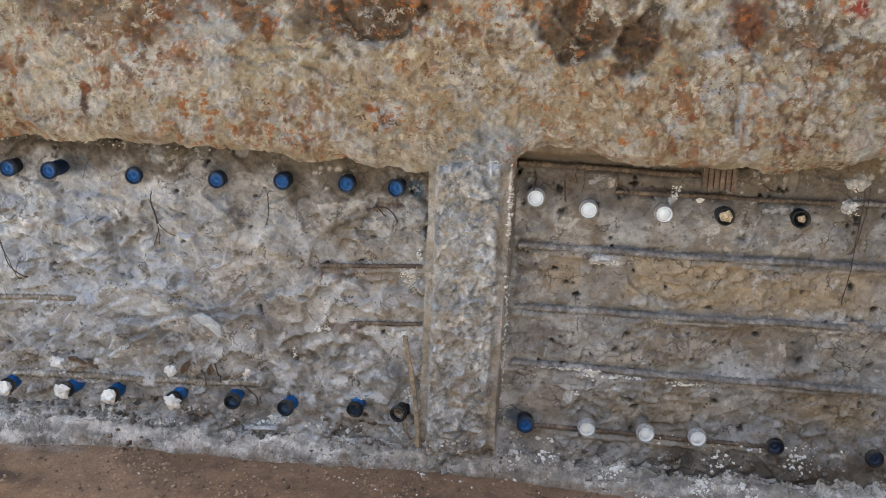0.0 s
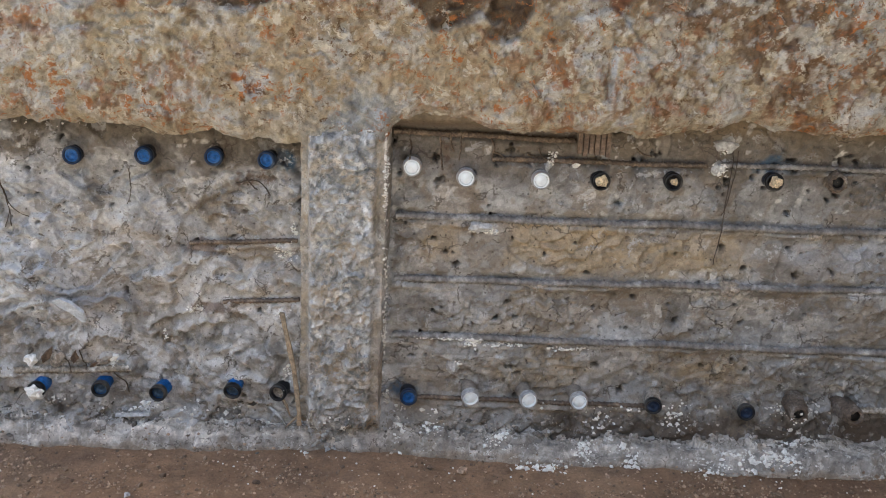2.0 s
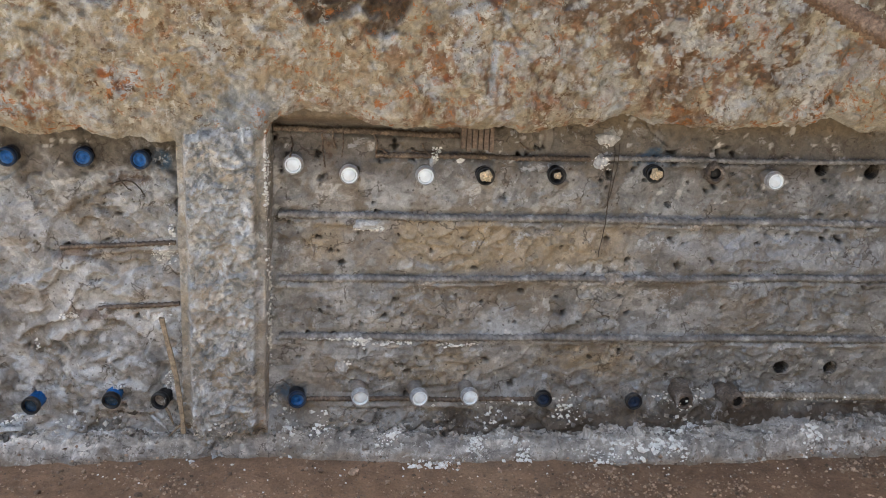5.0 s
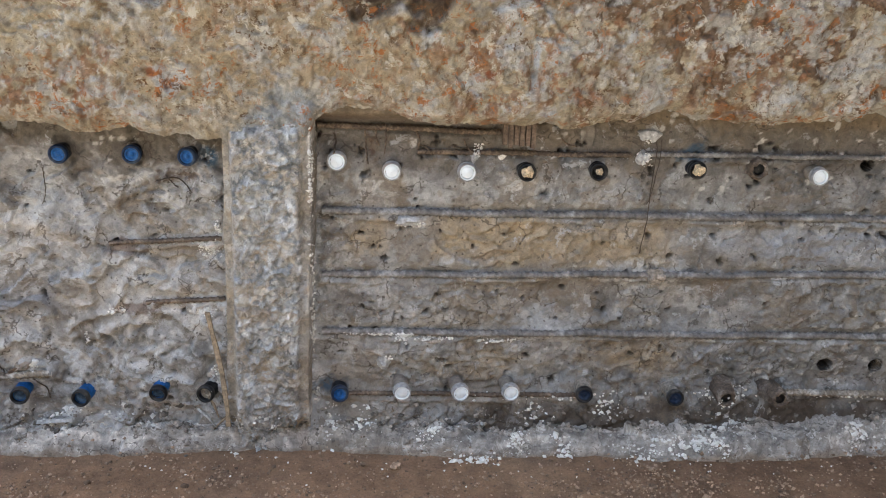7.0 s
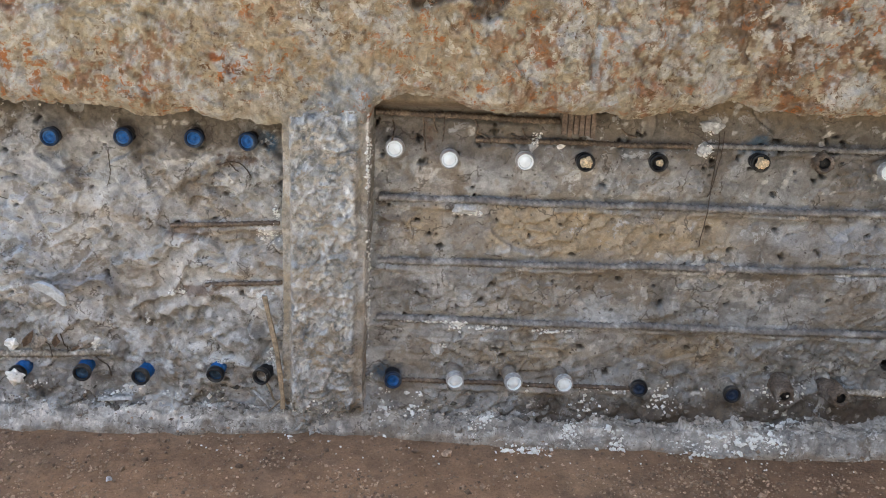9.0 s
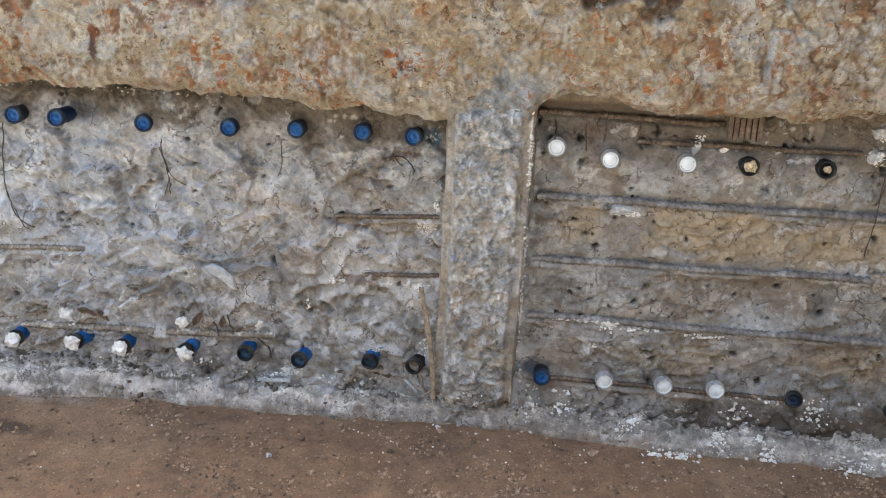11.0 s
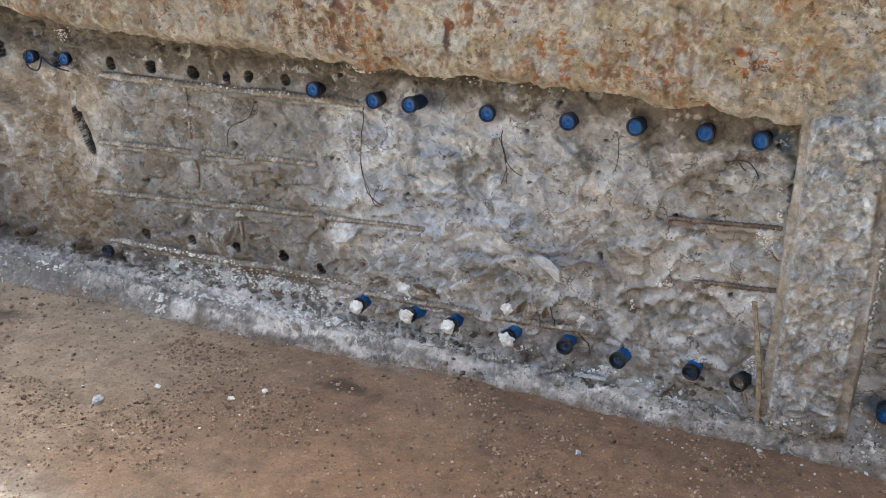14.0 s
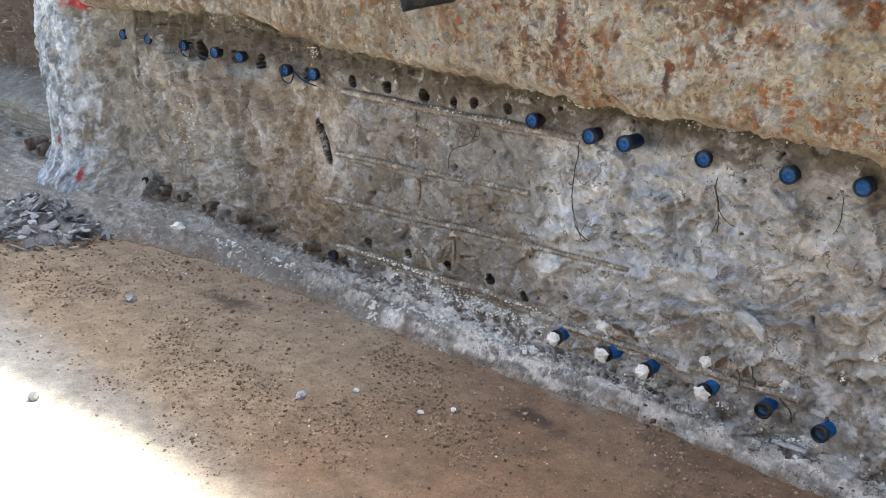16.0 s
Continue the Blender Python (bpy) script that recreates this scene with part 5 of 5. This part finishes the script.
# white crusts on bars and edges of the wall
crust = []
for cx, cz, rx, rz, n in ((0.54, 0.748, 0.03, 0.010, 26), (0.476, 0.303, 0.02, 0.008, 6), (0.53, 0.378, 0.022, 0.010, 26), (0.63, 0.372, 0.05, 0.005, 18), (0.83, 0.362, 0.06, 0.006, 22), (0.248, 0.9, 0.004, 0.10, 40),
                          (0.249, 0.45, 0.004, 0.12, 36), (0.25, 0.65, 0.004, 0.06, 10), (0.26, 0.17, 0.012, 0.02, 14), (-0.06, 0.655, 0.03, 0.016, 26), (-0.08, 0.462, 0.025, 0.01, 20), (-0.34, 0.462, 0.02, 0.008, 12),
                          (-0.03, 0.73, 0.008, 0.025, 14), (1.24, 0.962, 0.018, 0.02, 26), (1.25, 1.03, 0.02, 0.015, 24), (0.73, 0.975, 0.012, 0.02, 14), (-2.85, 1.05, 0.05, 0.02, 16), (-0.05, 0.25, 0.012, 0.03, 12),
                          (-1.25, 0.245, 0.015, 0.015, 16), (-0.60, 0.275, 0.012, 0.012, 10), (-0.44, 0.36, 0.006, 0.02, 6), (-3.9, 0.55, 0.06, 0.15, 30), (-1.9, 0.17, 0.4, 0.02, 150), (-2.2, 0.215, 0.3, 0.008, 50), (-1.6, 0.232, 0.15, 0.006, 20), (-2.1, 0.918, 0.3, 0.004, 14), (-2.0, 0.15, 0.3, 0.02, 80), (0.46, 0.387, 0.1, 0.004, 20), (-1.0, 1.03, 0.4, 0.008, 12), (-1.45, 1.03, 0.06, 0.01, 16),
                          (1.60, 0.165, 0.07, 0.02, 40), (2.05, 0.165, 0.12, 0.01, 16), (1.1, 0.165, 0.2, 0.012, 20)):
    for _ in range(int(n * 3.2)):
        x, z = cx + rng.gauss(0, rx * 0.6), cz + rng.gauss(0, rz * 0.6)
        s = 0.002 + 0.0065 * rng.random() ** 2.5
        crust.append((x, on_wall(x, z) - s * 0.2, z, s))
grit("mortar_crust", crust, M_MORTAR, "white mortar crusts clinging to bars and wall edges", "mortar crust")

# stones lying on the floor
for x, y, s, mat, label in ((0.508, 1.663, 0.016, M_PEBBLE, "buff stone lying on the earth floor"), (0.014, 1.473, 0.010, M_PEBBLE, "small buff stone on the earth floor"), (-0.478, 1.477, 0.010, M_SLATE, "small grey stone on the earth floor"),
                            (-3.22, 1.06, 0.028, M_SLATE, "flat dark grey stone on the earth floor"), (-2.855, 1.09, 0.020, M_PEBBLE, "buff stone on the earth floor"), (-2.0, 1.03, 0.022, M_SLATE, "blue-grey stone on the earth floor"),
                            (-2.64, 0.354, 0.020, M_SLATE, "blue-grey stone in the sunlight"), (-1.894, 1.197, 0.012, M_MORTAR, "small pale stone on the earth floor"), (-3.73, 1.62, 0.034, M_MORTAR, "white stone lying on the apron"),
                            (-1.62, 1.25, 0.011, M_MORTAR, "small pale stone on the earth floor"), (-1.55, 1.34, 0.011, M_MORTAR, "small pale stone on the earth floor"), (-1.72, 1.10, 0.012, M_PEBBLE, "small buff stone on the earth floor"),
                            (0.02, 1.72, 0.011, M_PEBBLE, "small buff stone on the earth floor"), (0.79, 1.79, 0.009, M_FLAKE, "pale square chip on the apron"), (-2.45, 0.75, 0.012, M_PEBBLE, "small buff stone on the earth floor")):
    st = new("stone", lump_mesh("stone", mat, s, int(abs(x) * 90), (1.15, 0.9, 0.6), 2, 0.5))
    st.location = (x, y, on_floor(x, y) + s * 0.42)
    st.rotation_euler = (0, 0, rng.uniform(0, 6))
    tagged(st, label, "stone", "stones on the floor")

# lumps of concrete on the wall face
for x, z, s, sq, mat in ((1.317, 0.586, 0.030, (1.1, 0.7, 0.85), M_STUB), (0.53, 0.757, 0.03, (1.3, 0.6, 0.5), M_FLAKE), (-0.86, 0.27, 0.022, (1, 0.8, 0.9), M_MORTAR), (-1.27, 0.262, 0.022, (1.1, 0.8, 0.9), M_MORTAR), (-0.605, 0.285, 0.014, (1, 0.8, 0.9), M_MORTAR), (-0.78, 0.285, 0.03, (0.8, 0.7, 1.1), M_STUB),
                         (-0.64, 0.275, 0.022, (1, 0.8, 0.8), M_STUB), (-1.20, 0.265, 0.035, (1.2, 0.7, 0.7), M_STUB), (0.47, 0.29, 0.026, (0.8, 0.6, 1.2), M_FLAKE), (1.235, 0.965, 0.022, (1, 0.8, 1), M_FLAKE),
                         (1.255, 1.035, 0.028, (1.2, 0.7, 0.8), M_FLAKE), (0.806, 0.958, 0.013, (1, 0.8, 0.8), M_MORTAR), (0.725, 0.955, 0.014, (0.8, 0.8, 1.1), M_FLAKE), (-0.41, 1.018, 0.014, (1.3, 0.7, 0.7), M_MORTAR),
                         (-1.615, 0.468, 0.024, (1, 0.8, 1.1), M_STUB), (0.95, 0.575, 0.02, (2.0, 0.5, 0.5), M_STUB), (1.08, 0.74, 0.02, (1.4, 0.6, 0.7), M_STUB), (0.62, 0.362, 0.016, (2, 0.6, 0.5), M_STUB),
                         (1.55, 0.765, 0.02, (1.6, 0.6, 0.6), M_STUB), (1.72, 0.585, 0.022, (1.6, 0.5, 0.5), M_FLAKE), (0.72, 0.573, 0.018, (1.8, 0.6, 0.5), M_STUB)):
    lump = new("concrete_lump", lump_mesh("concrete_lump", mat, s, int(abs(x) * 70 + z * 30), sq, 3, 0.55))
    lump.location = (x, on_wall(x, z) + s * 0.15, z)
    tagged(lump, "rough lump of concrete stuck to the wall", "concrete lump", "lumps on the wall")

# a loose flake hanging off the wall, and a slab fallen on the apron
def flake(name, outline, thick, m, label, mat=M_FLAKE):
    n = len(outline)
    verts = [(x, -thick / 2, z) for x, z in outline] + [(x * 0.94, thick / 2, z * 0.94) for x, z in outline]
    faces = [tuple(range(n)), tuple(range(2 * n - 1, n - 1, -1))] + [(k, n + k, n + (k + 1) % n, (k + 1) % n) for k in range(n)]
    ob = new(name, mesh_of(name, verts, faces, mat, False))
    ob.matrix_world = m
    return tagged(ob, label, "concrete flake")


flake("concrete_flake", [(-0.055, 0.02), (-0.03, 0.035), (0.005, 0.03), (0.045, 0.0), (0.05, -0.035), (0.038, -0.04), (0.0, -0.012), (-0.035, 0.0)], 0.012, pose(-0.705, on_wall(-0.705, 0.47) - 0.038, 0.468, 20, 8, -12), "pale grey concrete flake hanging loose on the wall", M_HANGING)
flake("concrete_flake", [(-0.06, 0.0), (-0.02, 0.03), (0.055, 0.035), (0.06, 0.02), (0.0, -0.015), (-0.045, -0.018)], 0.012, pose(-0.55, 1.80, on_floor(-0.55, 1.80) + 0.016, 62, 0, 6), "flat grey slab chip lying on the apron")

SCRAP = [(-0.03, 0.0), (-0.012, 0.016), (0.012, 0.012), (0.034, 0.004), (0.016, -0.006), (-0.008, -0.012)]
for x, z, turn, wide in ((-0.80, 0.297, 55, 1.0), (-0.715, 0.295, 70, 0.9), (-0.66, 0.262, 20, 0.7), (-1.185, 0.285, -25, 1.1), (-1.14, 0.268, -50, 0.8)):
    flake("torn_scrap", [(px * wide, pz * wide) for px, pz in SCRAP], 0.006, pose(x, on_wall(x, z) - 0.012, z, 25, -turn, 15), "torn brown scrap of bark on the wall face", M_WOOD_RED)

# ---- rubble pile by the far strip ----
pile = new("rubble_pile")
pile.location = (-4.5, 1.25, 0)
tagged(pile, "heap of thin blue-grey slate-like concrete chips on the floor", "rubble pile")
chip_mesh = []
for k in range(7):
    r2 = random.Random(k)
    n = r2.randrange(5, 8)
    ring = [(math.cos(6.283 * i / n) * r2.uniform(0.6, 1.2), math.sin(6.283 * i / n) * r2.uniform(0.5, 0.9)) for i in range(n)]
    verts = [(x, y, -0.06) for x, y in ring] + [(x * 0.92, y * 0.92, 0.05 + 0.05 * r2.random()) for x, y in ring]
    faces = [tuple(range(n))[::-1], tuple(range(n, 2 * n))] + [(i, (i + 1) % n, n + (i + 1) % n, n + i) for i in range(n)]
    chip_mesh.append(mesh_of("chip", verts, faces, M_SLATE, False))
for _ in range(290):
    a, d = rng.uniform(0, 6.283), rng.random() ** 0.6
    x, y = math.cos(a) * d * 0.52, math.sin(a) * d * 0.34
    z = 0.17 * max(0, 1 - d) * rng.uniform(0.5, 1) + 0.012
    s = rng.uniform(0.016, 0.042)
    chip = part("chip", chip_mesh[rng.randrange(7)], pile)
    chip.matrix_basis = pose(x, y, z, rng.gauss(0, 32), rng.gauss(0, 32), rng.uniform(0, 360)) @ Matrix.Diagonal((s, s, s, 1))
heap = new("heap_core", lump_mesh("heap_core", M_SLATE, 0.42, 4, (1, 0.66, 0.22), 3, 0.3))
heap.parent = pile
heap.location = (0, 0, -0.02)

# ---- timber, wires and stray steel ----
def plank(name, path, width, depth, material, label, category):
    """A split, slightly bowed lath through the places of path."""
    pts = [Vector(p) for p in path]
    verts, faces = [], []
    for i, p in enumerate(pts):
        k = 1 - 0.25 * (i % 2) * rng.random()
        for dx, dy in ((-1, -1), (-0.3, -1.2), (1, -1), (1, 1), (-1, 1)):
            verts.append((p.x + dx * width / 2 * k, p.y + dy * depth / 2, p.z))
    for i in range(len(pts) - 1):
        for k in range(5):
            b = (k + 1) % 5
            faces.append((i * 5 + k, i * 5 + b, i * 5 + 5 + b, i * 5 + 5 + k))
    faces += [(4, 3, 2, 1, 0), tuple((len(pts) - 1) * 5 + k for k in range(5))]
    ob = new(name, mesh_of(name, verts, faces, material, False))
    return tagged(ob, label, category)


plank("timber_lath", [(-0.064, 1.76, 0.475), (-0.053, 1.755, 0.42), (-0.040, 1.75, 0.36), (-0.026, 1.745, 0.29), (-0.018, 1.742, 0.22), (-0.012, 1.742, 0.15), (-0.012, 1.745, 0.10)], 0.015, 0.010, M_WOOD, "split tan wooden lath leaning in the corner of the recess", "lath")
for a, b in (((-0.108, 1.765, 0.150), (-0.045, 1.745, 0.088)), ((-0.008, 1.76, 0.135), (-0.056, 1.745, 0.088)), ((-0.07, 1.75, 0.20), (-0.04, 1.745, 0.13))):
    st = new("splinter", tube("splinter", [a, tuple((Vector(a) + Vector(b)) / 2 + Vector((0.003, 0, 0.004))), b], [0.004, 0.0045, 0.002], M_FLAKE if a[0] < -0.1 else M_WOOD, 5))
    tagged(st, "thin splinter of wood at the foot of the wall", "splinter", "splinters by the lath")
slats = new("wood_slat_bundle")
slats.location = (0.845, 1.755, 1.03)
tagged(slats, "stub of red-brown wooden slats under the lip", "wood slats")
for k in range(6):
    x = -0.042 + 0.0165 * k
    n = [(x - 0.006, 0.0), (x + 0.006, 0.0)]
    h = rng.uniform(0.018, 0.028)
    verts = [(px, dy, pz) for px, _ in n for dy in (-0.012, 0.004) for pz in (-h, 0.06)]
    part("slat", mesh_of("slat", verts, [(0, 1, 3, 2), (4, 6, 7, 5), (0, 4, 5, 1), (2, 3, 7, 6), (1, 5, 7, 3), (0, 2, 6, 4)], M_WOOD_RED, False), slats)


def rounded(path):
    """The same way with its corners rounded off."""
    for _ in range(2):
        cut = [path[0]]
        for a, b in zip(path[:-1], path[1:]):
            cut += [tuple(p * 0.75 + q * 0.25 for p, q in zip(a, b)), tuple(p * 0.25 + q * 0.75 for p, q in zip(a, b))]
        path = cut + [path[-1]]
    return path


def wire(path, r, label, mat=M_ROOT):
    path = rounded(path)
    pts = []
    for a, b in zip(path[:-1], path[1:]):
        for t in (0, 0.5):
            x, z = a[0] + (b[0] - a[0]) * t + rng.uniform(-0.001, 0.001), a[1] + (b[1] - a[1]) * t
            pts.append((x, on_wall(x, z) - r * 1.5, z))
    pts.append((path[-1][0], on_wall(*path[-1]) - r * 1.5, path[-1][1]))
    # no sharp jumps in depth
    ys = [p[1] for p in pts]
    ys = [min(ys[max(0, i - 2):i + 3]) for i in range(len(ys))]
    ys = [sum(ys[max(0, i - 2):i + 3]) / len(ys[max(0, i - 2):i + 3]) for i in range(len(ys))]
    ob = new("wire", tube("wire", [(p[0], y, p[2]) for p, y in zip(pts, ys)], r, mat, 5))
    return tagged(ob, label, "wire", "wires on the wall")


ROOTS = "thin dark root hanging over the wall face"
wire([(-0.888, 0.89), (-0.894, 0.825), (-0.878, 0.779), (-0.872, 0.714)], 0.0016, ROOTS)
wire([(-0.904, 0.861), (-0.885, 0.80), (-0.828, 0.740)], 0.0014, ROOTS)
wire([(-0.900, 0.85), (-0.87, 0.775), (-0.892, 0.71)], 0.0013, ROOTS)
wire([(-1.416, 0.903), (-1.426, 0.801), (-1.431, 0.678), (-1.404, 0.601), (-1.346, 0.563)], 0.0018, "dark tie wire hanging down the wall face")
wire([(-1.424, 0.68), (-1.39, 0.60), (-1.37, 0.555)], 0.0014, "dark tie wire hanging down the wall face")
wire([(1.275, 1.02), (1.27, 0.92), (1.265, 0.80), (1.26, 0.66)], 0.0016, "dark wire running down the wall face")
wire([(1.29, 1.02), (1.28, 0.90), (1.262, 0.82)], 0.0014, "dark wire running down the wall face")
wire([(-1.90, 0.88), (-1.93, 0.80), (-2.03, 0.77), (-2.03, 0.69)], 0.0016, "bent tie wire on the wall face")
wire([(-0.52, 0.90), (-0.515, 0.83), (-0.53, 0.79)], 0.0014, ROOTS)
wire([(0.46, 1.05), (0.462, 0.99), (0.458, 0.96)], 0.002, "short brown wire end above the couplers", M_RUST)
wire([(0.40, 1.03), (0.404, 0.97), (0.41, 0.93)], 0.003, "rusty wire loop between couplers", M_RUST)
for pts in ([(-0.78, 0.31), (-0.74, 0.27), (-0.73, 0.24)], [(-0.70, 0.32), (-0.69, 0.28), (-0.685, 0.25)], [(-0.60, 0.24), (-0.57, 0.20), (-0.565, 0.16)],
            [(-0.20, 0.87), (-0.16, 0.885), (-0.12, 0.87), (-0.10, 0.84)], [(-0.17, 0.89), (-0.155, 0.86), (-0.14, 0.85)]):
    wire(pts, 0.0021, "dark tangled root on the wall face")
for pts in ([(0.43, 1.045), (0.432, 1.01), (0.442, 0.985)], [(0.55, 1.03), (0.562, 1.005), (0.556, 0.975)], [(0.555, 0.99), (0.585, 0.982), (0.60, 0.962)], [(0.69, 1.01), (0.70, 0.985), (0.722, 0.972)],
            [(0.66, 0.985), (0.70, 0.978), (0.735, 0.985)], [(0.98, 1.02), (1.0, 1.0), (1.03, 0.995)], [(0.31, 1.02), (0.318, 0.995), (0.312, 0.975)]):
    wire(pts, 0.0028, "short rusty wire end at the head of the recess", M_RUST)
for cx, cz in ((-3.785, 0.975), (-2.977, 0.95)):
    pts = [(cx + 0.045 * math.cos(a), 1.775 + 0.004 * math.sin(3 * a), cz + 0.048 * math.sin(a)) for a in np.linspace(2.4, 6.6, 16)]
    pts += [(cx + 0.075, 1.78, cz - 0.012), (cx + 0.12, 1.785, cz - 0.03), (cx + 0.17, 1.80, cz - 0.04)]
    pts = rounded(pts)
    ob = new("cable", tube("cable", pts, 0.0035, M_BLUE_DARK, 6))
    tagged(ob, "dark blue cable looped round a coupler", "cable", "cable loops")

# thick ribbed bar standing out of the upper wall
a, b = Vector((1.39, 1.66, 1.645)), Vector((1.74, 0.76, 1.31))
thick = new("starter_bar", rebar_mesh("starter_bar", (b - a).length, 0.0205, M_BROWN_BAR, 16))
thick.matrix_world = Matrix.Translation(a) @ (b - a).to_track_quat("X", "Z").to_matrix().to_4x4()
tagged(thick, "thick rusty ribbed bar standing out of the wall", "steel bar")
a, b = Vector((-1.80, 1.66, 1.385)), Vector((-1.953, 1.48, 1.338))
stub = new("pipe_stub", lathe("pipe_stub", [(0.026, -0.01), (0.026, 0.22), (0.0275, 0.225), (0.0275, 0.244), (0.023, 0.246), (0.020, 0.23), (0.001, 0.225)], M_GRIMY, 24))
stub.matrix_world = Matrix.Translation(a) @ (b - a).to_track_quat("-Y", "Z").to_matrix().to_4x4()
tagged(stub, "short dark pipe stub standing out of the upper wall", "pipe")
